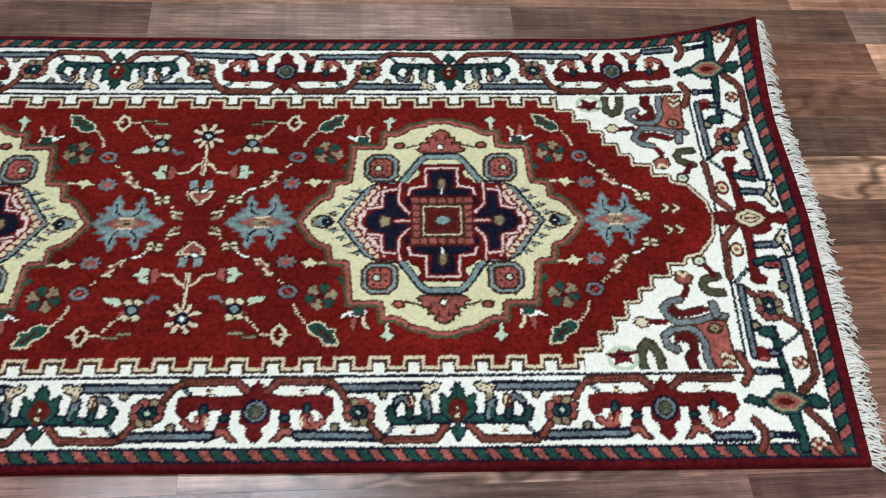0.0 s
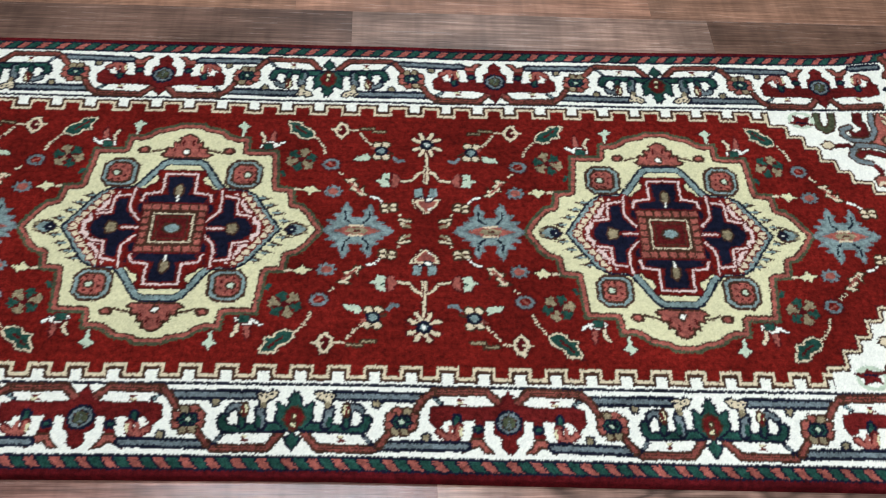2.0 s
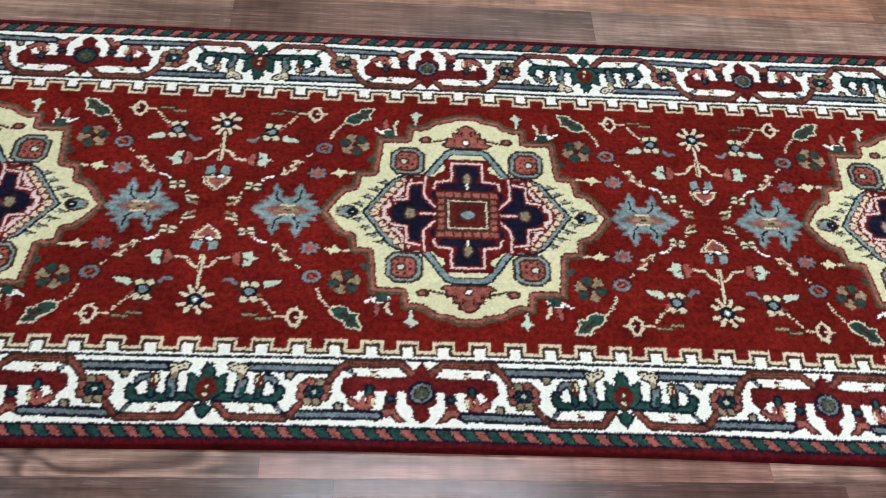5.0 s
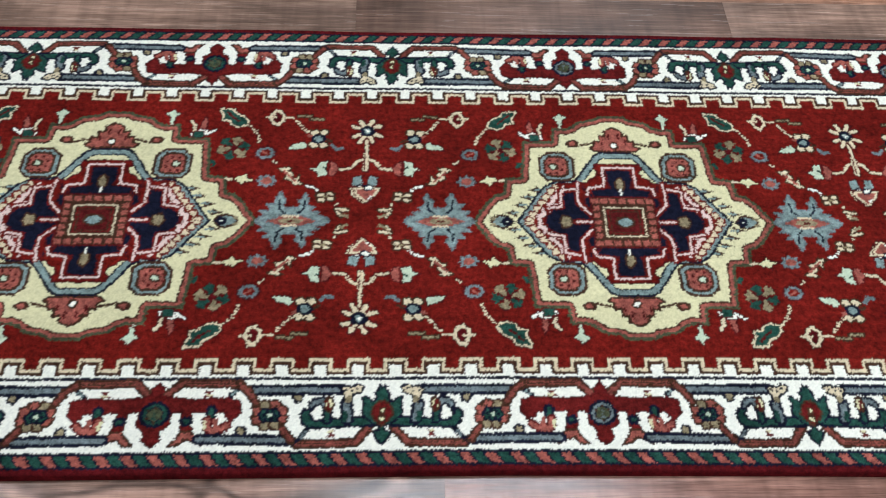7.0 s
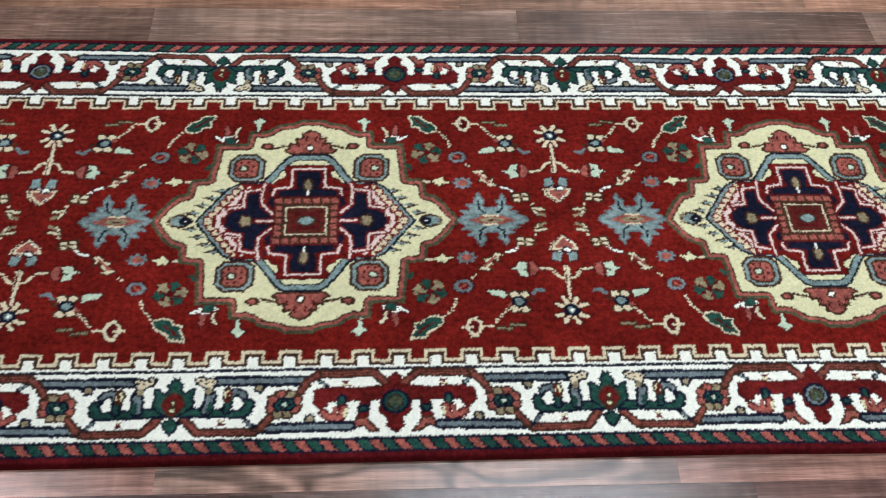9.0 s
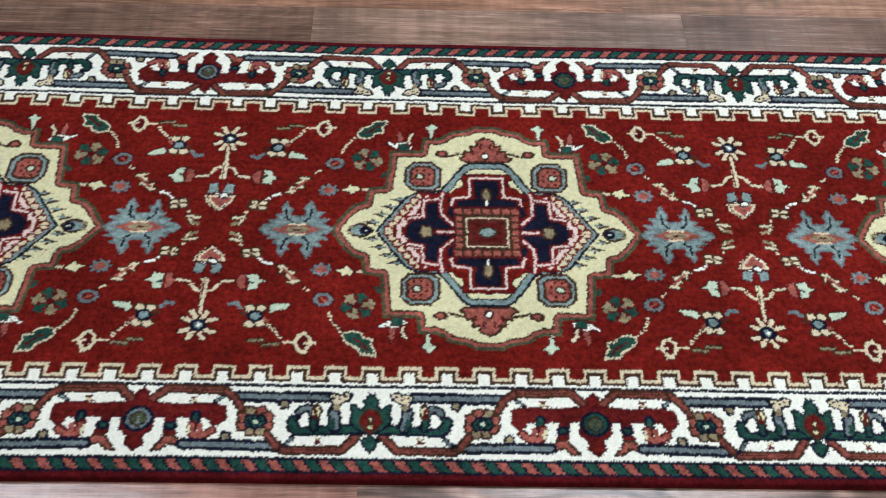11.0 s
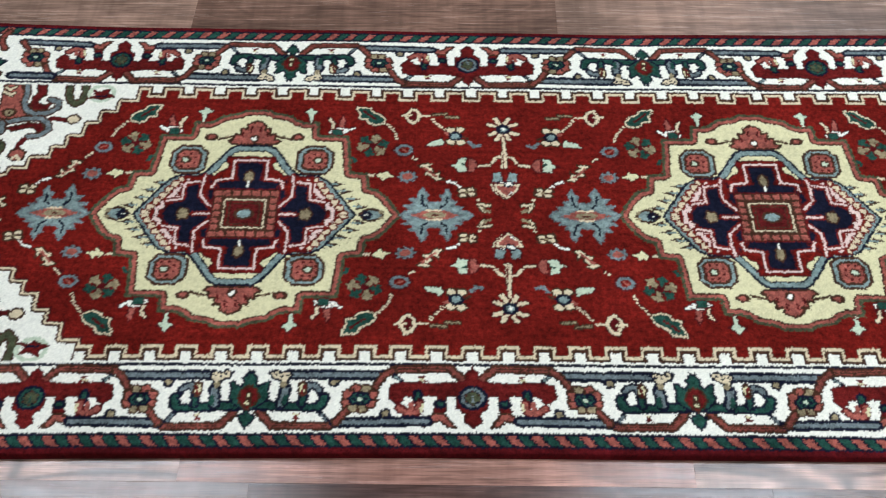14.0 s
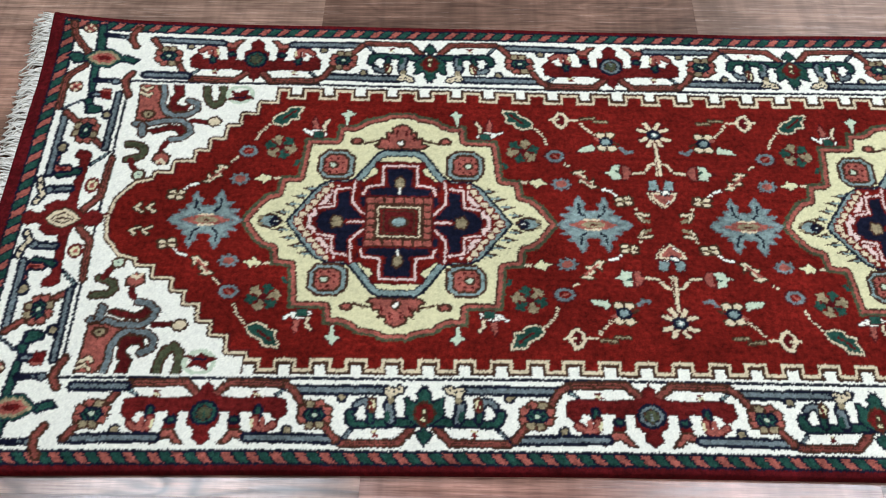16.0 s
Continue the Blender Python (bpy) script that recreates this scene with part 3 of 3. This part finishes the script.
def corner_flower(u, side_u, side_b):
    """Green flower where the borders meet; a runs towards the rug's end, b towards its long edge."""
    f = Frame(u, side_b * 279, side_u, side_b)
    f.poly([(14, 58), (2, 59), (-2, 35), (-4, 14), (-11, 2), (-2, -24), (-3, -46), (-4, -66), (-6, -87), (-8, -106), (2, -107), (3, -93), (10, -85), (3, -79),
            (7, -57), (10, -31), (11, 0), (11, 16)], (0, "navy"), (1.6, "green"))
    f.poly([(52, -7), (47, 1), (34, 1), (26, -3), (17, -5), (18, -14), (25, -16), (38, -19)], (0, "navy"), (1.6, "green"))
    f.poly([(-31, -5), (-37, -1), (-50, -5), (-62, -9), (-53, -18), (-40, -14), (-29, -12)], (0, "navy"), (1.6, "green"))
    for pts in ([(-1, 37), (-37, 35)], [(-2, -48), (-33, -49)]):
        f.line(pts, 5.2, (0, "navy"))
        f.line(pts[1:] + [((pts[0][0] + pts[1][0] * 2) / 3, pts[1][1])], 1.6, (0, "steel"))
        f.blob(*pts[1], 6.5, 5.5, (0, "navy"), (1.2, "steel"))
    f.line([(-3, -74), (-18, -72)], 5.2, (0, "navy"), (3.0, "steel"))
    f.poly([(-13, -68), (-17, -63), (-29, -64), (-31, -81), (-19, -80)], (0, "madder"), (0.6, "crimson"))
    f.line([(-17, -66), (-28, -66)], 1.8, (0, "salmon"))
    for pts in ([(-50, 54), (-43, 41), (-43, 29), (-52, 16)], [(-55, -34), (-46, -47), (-49, -57), (-57, -73)]):
        f.line(pts, 5.0, (0, "brown"), (1.6, "rust"))
    for pts in ([(53, 56), (46, 33), (34, 17), (21, 3)], [(20, -22), (36, -35), (44, -46), (44, -68), (42, -98)]):
        f.line(pts, 5.0, (0, "brown"), (1.6, "rust"))
        f.line(pts, 1.0, (0, "brown"))
    for at in ((26, 48), (26, -60)):
        f.blob(*at, 10, 8.5, (0, "brown"), (1.4, "salmon"))
        for g in range(4):
            f.blob(at[0] + 7 * math.cos(g * 1.57), at[1] + 6 * math.sin(g * 1.57), 2.6, 2.4, (0, "beige"))
        f.blob(*at, 2.4, 2.2, (0, "crimson"))
    f.poly([(2, -92), (-4, -90), (-22, -96), (-24, -104), (-14, -108), (-2, -108)], (0, "navy"), (1.4, "green"))
    f.beads([(40, -102), (9, -83)], 6.0, 3.6, "navy")
    f.beads([(36, -100), (12, -85)], 6.0, 1.8, "steel")
    f.poly([(27, -9), (18, -1), (7, 8), (-14, 9), (-26, 2), (-37, -8), (-28, -16), (-18, -25), (4, -24), (16, -17)],
           (0, "navy"), (0.4, "green"), (3.4, "khaki"), (7.4, "salmon"), (12, "crimson"))
    f.blob(-4, -9, 6, 4, (0, "madder"))


def spandrel(u, side_u, side_b):
    """Ivory stepped corner of the field; a runs inwards from the end border's middle line."""
    f = Frame(u, 0, -side_u, side_b)
    f.poly([(279, 240), (279, 195), (252, 195), (252, 174), (229, 174), (229, 153), (210, 153), (210, 129), (189, 129), (189, 109), (170, 109),
            (170, 90), (142, 90), (142, 71), (117, 71), (115, 61), (91, 55), (69, 28), (65, 1), (65, -8), (20, -8), (20, 240)],
           (0, "madder"), (1, "beige"), (4.4, "brown"), (7.2, "ivory"))


def spandrel_figures(u, side_u, side_b):
    f = Frame(u, 0, -side_u, side_b)
    f.poly([(48, 226), (74, 226), (83, 210), (84, 193), (94, 175), (100, 164), (78, 159), (52, 162), (51, 186)], (0, "brown"), (1.4, "salmon"))
    f.blob(69, 173, 10, 7.5, (0, "brown"), (1.8, "khaki"), (5, "brown"))
    f.line([(51, 220), (59, 215), (66, 221)], 2.4, (0, "brown"), (0.2, "beige"))
    f.line([(51, 211), (63, 205), (67, 210)], 2.4, (0, "brown"), (0.2, "beige"))
    f.poly([(98, 227), (113, 228), (117, 208), (107, 198), (108, 192), (120, 188), (129, 195), (125, 180), (105, 178), (97, 185), (97, 204), (102, 211)],
           (0, "brown"), (0.4, "madder"))
    f.line([(83, 227), (87, 208), (86, 193), (95, 177), (108, 171), (129, 174), (140, 183), (139, 194), (125, 199)], 4.8, (0, "brown"), (0.8, "steel"))
    f.poly([(72, 144), (83, 149), (102, 154), (122, 154), (131, 142), (122, 136), (112, 147), (97, 143), (83, 139)], (0, "brown"), (0.4, "madder"))
    f.line([(52, 155), (74, 156), (94, 162), (121, 163), (132, 154), (137, 142), (126, 132), (110, 129)], 4.8, (0, "brown"), (0.8, "steel"))
    f.line([(64, 152), (66, 138)], 6.2, (0, "brown"), (1.0, "steel"))
    f.line([(136, 163), (160, 161)], 4.4, (0, "madder"))
    f.poly([(158, 161), (162, 169), (171, 171), (180, 164), (177, 156), (167, 154)], (0, "brown"), (1.2, "beige"))
    f.line([(149, 229), (151, 209), (157, 196), (166, 191), (174, 198), (176, 213), (173, 229)], 5.6, (0, "brown"), (1.0, "moss"))
    f.blob(201, 211, 20, 15, (0, "mint"), (3.0, "ivory"))
    f.poly([(202 + a, 209 + b) for a, b in ((-19, -7), (-9, -3), (-14, 8), (-4, 4), (1, 7), (10, 10), (8, 2), (20, -4), (9, -5), (1, -9), (-8, -6))],
           (0, "madder"), (1.2, "crimson"))
    f.line([(195, 206), (209, 206)], 1.6, (0, "navy"))
    f.line([(49, 120), (69, 118), (76, 110), (72, 100), (52, 94)], 5.4, (0, "brown"), (1.0, "moss"))
    f.line([(104, 123), (99, 114), (99, 105)], 5.0, (0, "madder"))
    f.poly([(88, 94), (91, 105), (104, 107), (114, 101), (112, 88), (100, 86)], (0, "brown"), (1.4, "salmon"))
    f.line([(96, 90), (102, 94), (108, 88)], 2.2, (0, "beige"))
    f.line([(58, 93), (63, 83), (70, 75)], 4.6, (0, "madder"))
    f.blob(74, 70, 9, 8, (0, "brown"), (1.6, "mint"), (6, "steel"))


MEDALLIONS = [(-1049, 1.04), (-325, 1.0), (371, 0.975), (1051, 0.99)]
RED_AT = [-1276, -737, -204, 312, 815, 1333]
EYES = ["green", "steel", "green", "steel", "steel", "steel"]
GREEN_AT = [-1010, -467, 55, 559, 1066]

UU, BB = np.meshgrid(us, bs_)


def end_ring(u):
    """The end borders run a little wider outside their middle line."""
    e = np.where(u < 0, AX_L - u, u - AX_R)
    return 279 + np.where(e > 0, e * 0.86, e)


for k, (c, s) in enumerate(MEDALLIONS):
    medallion(c, s)
    sides = []
    if k:
        sides.append((-1, (c - MEDALLIONS[k - 1][0]) / 2))
    if k < 3:
        sides.append((1, (MEDALLIONS[k + 1][0] - c) / 2))
    field_quarters(c, sides)
for c, s, side in ((-1049, 1.04, -1), (1051, 0.99, 1)):
    end = Frame(c, 0, side * s, 1, fold_b=True)
    chain(end)
    end.beads([(222, 102), (233, 92)], 5.4, 2.3, "beige")
    for a in (324, 340):
        end.line([(a, 12), (a + 10, 18), (a + 4, 24)], 2.6, (0, "brown"), (0.6, "beige"))
for u, su in ((AX_L, -1), (AX_R, 1)):
    for sb in (1, -1):
        spandrel(u if su < 0 else u + 6, su, sb)
        spandrel_figures(u - 17 * su if su < 0 else u - 13, su, sb)
# nested frames: distance rings round the field
RING = np.maximum(np.abs(BB), end_ring(UU))
ALONG = np.where(np.abs(BB) >= RING - 0.5, UU, BB)
wave = np.where(BB > 0, np.abs((UU + 20 + 23.75) % 47.5 - 23.75), np.abs((UU - 25 + 22.4) % 44.8 - 22.4))
side_rows = np.abs(BB)
inner = (UU > AX_L + 274) & (UU < AX_R - 266)
tooth_top = np.where(wave < 14, 204.5, 218.5)
for mask, dye in (((side_rows > tooth_top), "beige"),
                  ((side_rows > tooth_top + 3.6) & ((wave < 10.6) | (side_rows > 222)), "brown"),
                  ((side_rows > tooth_top + 9) & (wave < 6.8) | (side_rows > 226), "ivory")):
    CHART[mask & inner] = NAMES.index(dye)
for lo, hi, dye in ((226, 229.6, "ivory"), (229.6, 233.8, "navy"), (233.8, 325, "ivory"), (324.5, 345, "navy"), (344, 999, "wine")):
    CHART[(RING > lo) & (RING <= hi)] = NAMES.index(dye)
lean = np.where((ALONG == BB) & (UU < 0), 1.0, -1.0)
barber = ((ALONG + lean * (RING - 335) * 0.8) % 29) / 29
stripe = (RING > 328) & (RING < 341.5)
CHART[stripe & (barber > 0.08) & (barber < 0.46)] = NAMES.index("salmon")
CHART[stripe & (barber > 0.56) & (barber < 0.98)] = NAMES.index("green")

for sb in (1, -1):
    for k, c in enumerate(GREEN_AT):
        for side, other in ((-1, RED_AT[k]), (1, RED_AT[k + 1])):
            green_flower(Frame(c, sb * 279, side * abs(other - c) / 265, sb, half=True))
    for k, c in enumerate(RED_AT):
        for side, j in ((-1, k - 1), (1, k)):
            if 0 <= j < len(GREEN_AT):
                red_flower(Frame(c, sb * 279, side * abs(GREEN_AT[j] - c) / 265, sb, half=True), True, EYES[k])
            else:
                red_flower(Frame(c, sb * 279, side * (1.02 if k == 0 else 0.98), sb, half=True), k == 0, EYES[k])
for sb in (1, -1):
    f = Frame(0, 0, 1, sb)
    f.line([(-1442, 243), (-1378, 243)], 6.0, (0, "navy"), (2.6, "steel"))
    f.line([(1394, 316), (1438, 316)], 6.0, (0, "navy"), (2.6, "steel"))
for u, su in ((AX_L, -1), (AX_R, 1)):
    for sb in (1, -1):
        end_flower(Frame(u, 0, sb * 1.06, su, turned=True, half=True))
        f = Frame(u, sb * 148, sb, su, turned=True)
        f.line([(-36, -35), (60, -35)], 5.2, (0, "navy"), (2.5, "steel"))
        f.blob(22, -25, 8, 7, (0, "navy"), (2.4, "khaki"))
        corner_flower(u - 7 if su < 0 else u, su, sb)
    f = Frame(u, 0, 1, 1, fold_a=True, fold_b=True)
    f.poly([(-24, 0), (-16, 9), (0, 16), (16, 9), (24, 0), (24, -9), (-24, -9)], (0, "brown"), (0.6, "beige"), (5.5, "brown"), (7.5, "beige"))
    f.line([(0, 0), (9, 0)], 1.4, (0, "brown"))

# ---------------------------------------------------------------- rug
PILE = 0.012


def laid(u, b):
    """From the chart to the floor: the runner is a little wider at its ends and skewed, one corner curls up."""
    x = u / 1000
    top = np.interp(b, [0, 200, 279, 346, 360], [0, 201, 283, 347, 361]) * 1.05 * np.interp(x, [-1.6, -1.25, -0.9, -0.5, 0.9, 1.4, 1.6], [1.07, 1.04, 1.02, 1, 1, 1.02, 1.04])
    low = np.interp(-b, [0, 160, 180, 204, 279, 346, 360], [0, 159, 178, 206, 281, 345, 357]) * np.interp(x, [-1.6, -1.2, -0.8, 0.2, 0.6, 0.9, 1.3, 1.6], [1.04, 1.015, 1.0, 0.995, 1.01, 1.035, 1.065, 1.085])
    y = np.where(b > 0, top, -low) / 1000
    skew = np.interp(x, [-1.6, -1.3, -0.74, 0.05, 0.5, 0.9, 1.07, 1.6], [-0.035, -0.03, -0.012, 0.017, 0.03, 0.036, 0.053, 0.085])
    skew = np.where((y > 0) & (x > 1.2), skew - 0.075 * np.clip((x - 1.2) / 0.4, 0, 1), skew)
    lift = np.clip((x - 1.3) / 0.29, 0, 1) ** 2 * np.clip((y - 0.18) / 0.2, 0, 1) ** 1.6 * 0.046
    lift = lift + np.clip((-x - 1.42) / 0.18, 0, 1) ** 2 * np.clip((y - 0.24) / 0.15, 0, 1) ** 1.6 * 0.013
    return x + skew * y, y, lift


STEP = 1.55
gu, gb = np.arange(U0, U1 + 0.01, STEP), np.linspace(-B1, B1, int(2 * B1 / STEP) + 1)
nu, nb = len(gu), len(gb)
GU, GB = np.meshgrid(gu, gb)
rng = np.random.default_rng(5)
# knots sit a little off their place, row by row
off_u = np.clip(rng.normal(0, 0.42, GU.shape) + rng.normal(0, 0.55, (nb, 1)), -2, 2)
off_b = np.clip(rng.normal(0, 0.32, GU.shape) + rng.normal(0, 0.4, (1, nu)), -2, 2)
ci = np.clip(np.rint(GU + off_u - U0).astype(int), 0, len(us) - 1)
cj = np.clip(np.rint(GB + off_b + B1).astype(int), 0, len(bs_) - 1)
knot = CHART[cj, ci]
palette = np.array([DYES[n] for n in NAMES])
dyes = palette[knot] * rng.normal(1, 0.06, GU.shape)[..., None].clip(0.8, 1.2)
# two knots share their yarn ends: soften along both ways
for ax in (0, 1):
    dyes = 0.92 * dyes + 0.04 * np.roll(dyes, 1, ax) + 0.04 * np.roll(dyes, -1, ax)
PX, PY, LIFT = laid(GU, GB)
margin = np.minimum(np.minimum(GU - U0, U1 - GU), B1 - np.abs(GB))
edge = np.sqrt(1 - (1 - np.clip(margin / 3.7, 0, 1)) ** 2)
dark = np.isin(knot, [NAMES.index(n) for n in ("navy", "brown", "madder", "wine")])
PZ = 0.0012 + (PILE - 0.0012 + rng.normal(0, 0.00020, GU.shape) - 0.0004 * dark
               + 0.0009 * np.sin(GU / 61 + GB / 90) * np.sin(GB / 47 - GU / 133)) * edge + LIFT

ring_v = np.maximum(np.abs(GB), end_ring(GU))
region = np.zeros(GU.shape, np.int8)
for k, (c, s) in enumerate(MEDALLIONS):
    a, b = np.abs(GU - c) / s, np.abs(GB)
    _, inside = away(OUTLINE, a, b, True)
    region[inside] = k + 1
for k, (u, su, sb) in enumerate(((AX_L, -1, 1), (AX_L, -1, -1), (AX_R, 1, 1), (AX_R, 1, -1))):
    a, b = (u - GU) * su, GB * sb
    region[(b > 0) & (a < 280) & (a > 0) & (b > 205 - (279 - a) * 0.93) & (a < 60 + b)] = k + 5
region[ring_v > 226] = 9
region[ring_v > 326] = 10
region[ring_v > 346] = 11

rug = tagged(new("runner_rug"), "hand-knotted red wool runner with ivory border, fringed, on laminate floor", "rug")
face_j, face_i = np.meshgrid(np.arange(nb - 1), np.arange(nu - 1), indexing="ij")
quads = np.stack([face_j * nu + face_i, face_j * nu + face_i + 1, (face_j + 1) * nu + face_i + 1, (face_j + 1) * nu + face_i], -1).reshape(-1, 4)
face_region = region[:-1, :-1].reshape(-1)
coords = np.stack([PX, PY, PZ], -1).reshape(-1, 3)
flat_dyes = np.concatenate([dyes.reshape(-1, 3), np.ones((nu * nb, 1))], 1)


def pile_part(name, code, label=""):
    q = quads[face_region == code]
    used, inv = np.unique(q, return_inverse=True)
    q = inv.reshape(-1, 4)
    me = bpy.data.meshes.new(name)
    me.vertices.add(len(used))
    me.vertices.foreach_set("co", coords[used].astype(np.float32).ravel())
    me.loops.add(q.size)
    me.loops.foreach_set("vertex_index", q.astype(np.int32).ravel())
    me.polygons.add(len(q))
    me.polygons.foreach_set("loop_start", np.arange(0, q.size, 4, dtype=np.int32))
    me.polygons.foreach_set("use_smooth", np.ones(len(q), bool))
    me.update(calc_edges=True)
    attr = me.attributes.new("dye", "FLOAT_COLOR", "POINT")
    attr.data.foreach_set("color", flat_dyes[used].astype(np.float32).ravel())
    me.materials.append(WOOL)
    ob = new(name, me)
    ob.parent = rug
    return tagged(ob, label)


pile_part("field", 0, "deep red field strewn with small flowers")
for k in range(4):
    pile_part("medallion", 1 + k, "cream stepped medallion with navy cross")
for k in range(4):
    pile_part("corner_spandrel", 5 + k, "ivory stepped corner with curling figures")
pile_part("main_border", 9, "ivory border with red and green flowers")
pile_part("guard_stripe", 10, "diagonal green and salmon stripe")
pile_part("binding", 11, "plain dark red edge")

# woven foundation under the pile
bm = bmesh.new()
bu, bb = np.arange(U0 + 4, U1 - 3, 40.0), np.linspace(-B1 + 4, B1 - 4, 18)
bx, by, bl = laid(*np.meshgrid(bu, bb))
grid = [[bm.verts.new((bx[j, i], by[j, i], 0.001 + bl[j, i])) for i in range(len(bu))] for j in range(len(bb))]
for j in range(len(bb) - 1):
    for i in range(len(bu) - 1):
        bm.faces.new((grid[j][i], grid[j][i + 1], grid[j + 1][i + 1], grid[j + 1][i]))
part("backing", bm, BACK, rug, "pale woven cotton foundation")


# cotton fringe: knotted tassels of a few strands
def tassel_mesh(seed):
    r = random.Random(seed)
    bm = bmesh.new()
    for s in range(4):
        n, length = 7, r.uniform(0.030, 0.046)
        bend, sway, ph = r.uniform(-0.016, 0.016), r.uniform(-0.005, 0.005), r.uniform(0, 6)
        y0, hump = r.uniform(-0.0024, 0.0024), r.uniform(0.002, 0.009)
        prev = None
        for i in range(n):
            t = i / (n - 1)
            c = Vector((length * t - 0.004, y0 + bend * t * t + sway * math.sin(3.0 * t + ph), 0.0022 + 0.004 * (1 - t) + hump * math.sin(math.pi * min(1, t * 1.05)) * (1 - 0.4 * t)))
            w = 0.0017 * (1 - 0.35 * t)
            ringv = [bm.verts.new(c + Vector((0, w * math.cos(g), w * math.sin(g)))) for g in (0.3, 1.87, 3.44, 5.01)]
            if prev:
                for k in range(4):
                    bm.faces.new((prev[k], prev[(k + 1) % 4], ringv[(k + 1) % 4], ringv[k]))
            prev = ringv
        bm.faces.new(prev)
    me = bpy.data.meshes.new("fringe_tassel")
    bm.to_mesh(me)
    bm.free()
    for p in me.polygons:
        p.use_smooth = True
    me.materials.append(COTTON)
    return me


tassels = [tassel_mesh(i) for i in range(12)]
rr = random.Random(3)
for u, su in ((U0 + 2, -1), (U1 - 2, 1)):
    n = 140
    for i in range(n):
        b = -B1 + 4 + (2 * B1 - 8) * (i + 0.5) / n
        x, y, z = laid(np.array([float(u)]), np.array([b]))
        ob = new("fringe_tassel", rr.choice(tassels))
        ob.parent = rug
        ob.matrix_local = pose(float(x[0]), float(y[0]) + rr.uniform(-0.001, 0.001), float(z[0]) * 0.9, 0, 0, (0 if su > 0 else 180) + rr.uniform(-24, 24) + (-6 if su > 0 else 4)) @ Matrix.Diagonal((0.78 - 0.3 * max(0.0, (b - 150) / 200) if su > 0 else 0.85, 1, 1, 1))

# ---------------------------------------------------------------- floor
floor = shell("floor", (-ROOM_X, ROOM_X, ROOM_Y0, ROOM_Y1, -0.03, -0.0025), JOINT)
PITCH, LENGTH, ORIGIN = 0.0852, 0.598, 0.383
STARTS = {0: 0.003, 1: 0.507, -1: 0.016, -2: 0.1, -3: 0.1, -4: 0.1, -5: 0.1, -6: 0.1, -7: 0.1, -8: 0.1, -9: 0.120, -10: 0.205, 2: 0.30, -11: 0.41}
TONES = [(0.215, 0.118, 0.086), (0.255, 0.148, 0.108), (0.160, 0.080, 0.056), (0.310, 0.198, 0.150), (0.250, 0.124, 0.080)]
# strips (-1, -3) and (-2, -3) have pinkish floor glare put into their colour
FIXED = {(-1, 3): (0.46, 0.26, 0.17), (0, 2): (0.155, 0.088, 0.062), (-1, 2): (0.200, 0.098, 0.064), (-2, 2): (0.180, 0.092, 0.060),
         (-3, 2): (0.170, 0.098, 0.070), (-4, 2): (0.400, 0.235, 0.155), (-5, 2): (0.160, 0.088, 0.062), (-6, 2): (0.245, 0.118, 0.075),
         (-7, 2): (0.200, 0.105, 0.072), (-8, 2): (0.180, 0.095, 0.065), (-1, -3): (0.36, 0.22, 0.17), (-2, -3): (0.34, 0.20, 0.15)}
ROWS = {1: [(0.310, 0.160, 0.105), (0.260, 0.140, 0.092)], -9: [(0.285, 0.150, 0.118), (0.300, 0.185, 0.145)],
        -10: [(0.125, 0.066, 0.056), (0.165, 0.098, 0.080)], 0: [(0.175, 0.103, 0.077), (0.250, 0.160, 0.123)]}
FIGURED = {(-4, 2): 1.0, (-2, 2): 0.5, (-6, 2): 0.4}
rr = random.Random(11)
plank_meshes = {}


def plank_mesh(length):
    key = round(length, 3)
    if key not in plank_meshes:
        bm = bmesh.new()
        box(bm, 0.0, length, 0.0, PITCH, -0.008, 0.0, 0.0002)
        me = bpy.data.meshes.new("floor_strip")
        bm.to_mesh(me)
        bm.free()
        me.materials.append(LAMINATE)
        plank_meshes[key] = me
    return plank_meshes[key]


row = math.floor((ROOM_Y0 - ORIGIN) / PITCH) + 1
while ORIGIN + PITCH * (row + 1) < ROOM_Y1:
    start = STARTS.get(row, rr.uniform(0, LENGTH))
    k = math.floor((-ROOM_X - start) / LENGTH)
    while start + LENGTH * k < ROOM_X:
        x0, x1 = max(start + LENGTH * k, -ROOM_X), min(start + LENGTH * (k + 1), ROOM_X)
        tone = rr.choice(TONES)
        if row == 0:
            tone = TONES[0] if k % 2 == 0 else TONES[3]
        if row in ROWS:
            tone = ROWS[row][k % len(ROWS[row])]
        tone = FIXED.get((row, k), tone)
        gain = rr.uniform(1.02, 1.24)
        ob = new("floor_strip", plank_mesh(max(x1 - x0, 0.02)))
        ob.parent = floor
        ob.location = (x0, ORIGIN + PITCH * row, 0)
        ob.color = (tone[0] * gain, tone[1] * gain, tone[2] * gain, 1.0 if row == -9 and k % 2 == 1 else FIGURED.get((row, k), rr.choice((0.0, 0.0, 0.1, 0.2))))
        k += 1
    row += 1
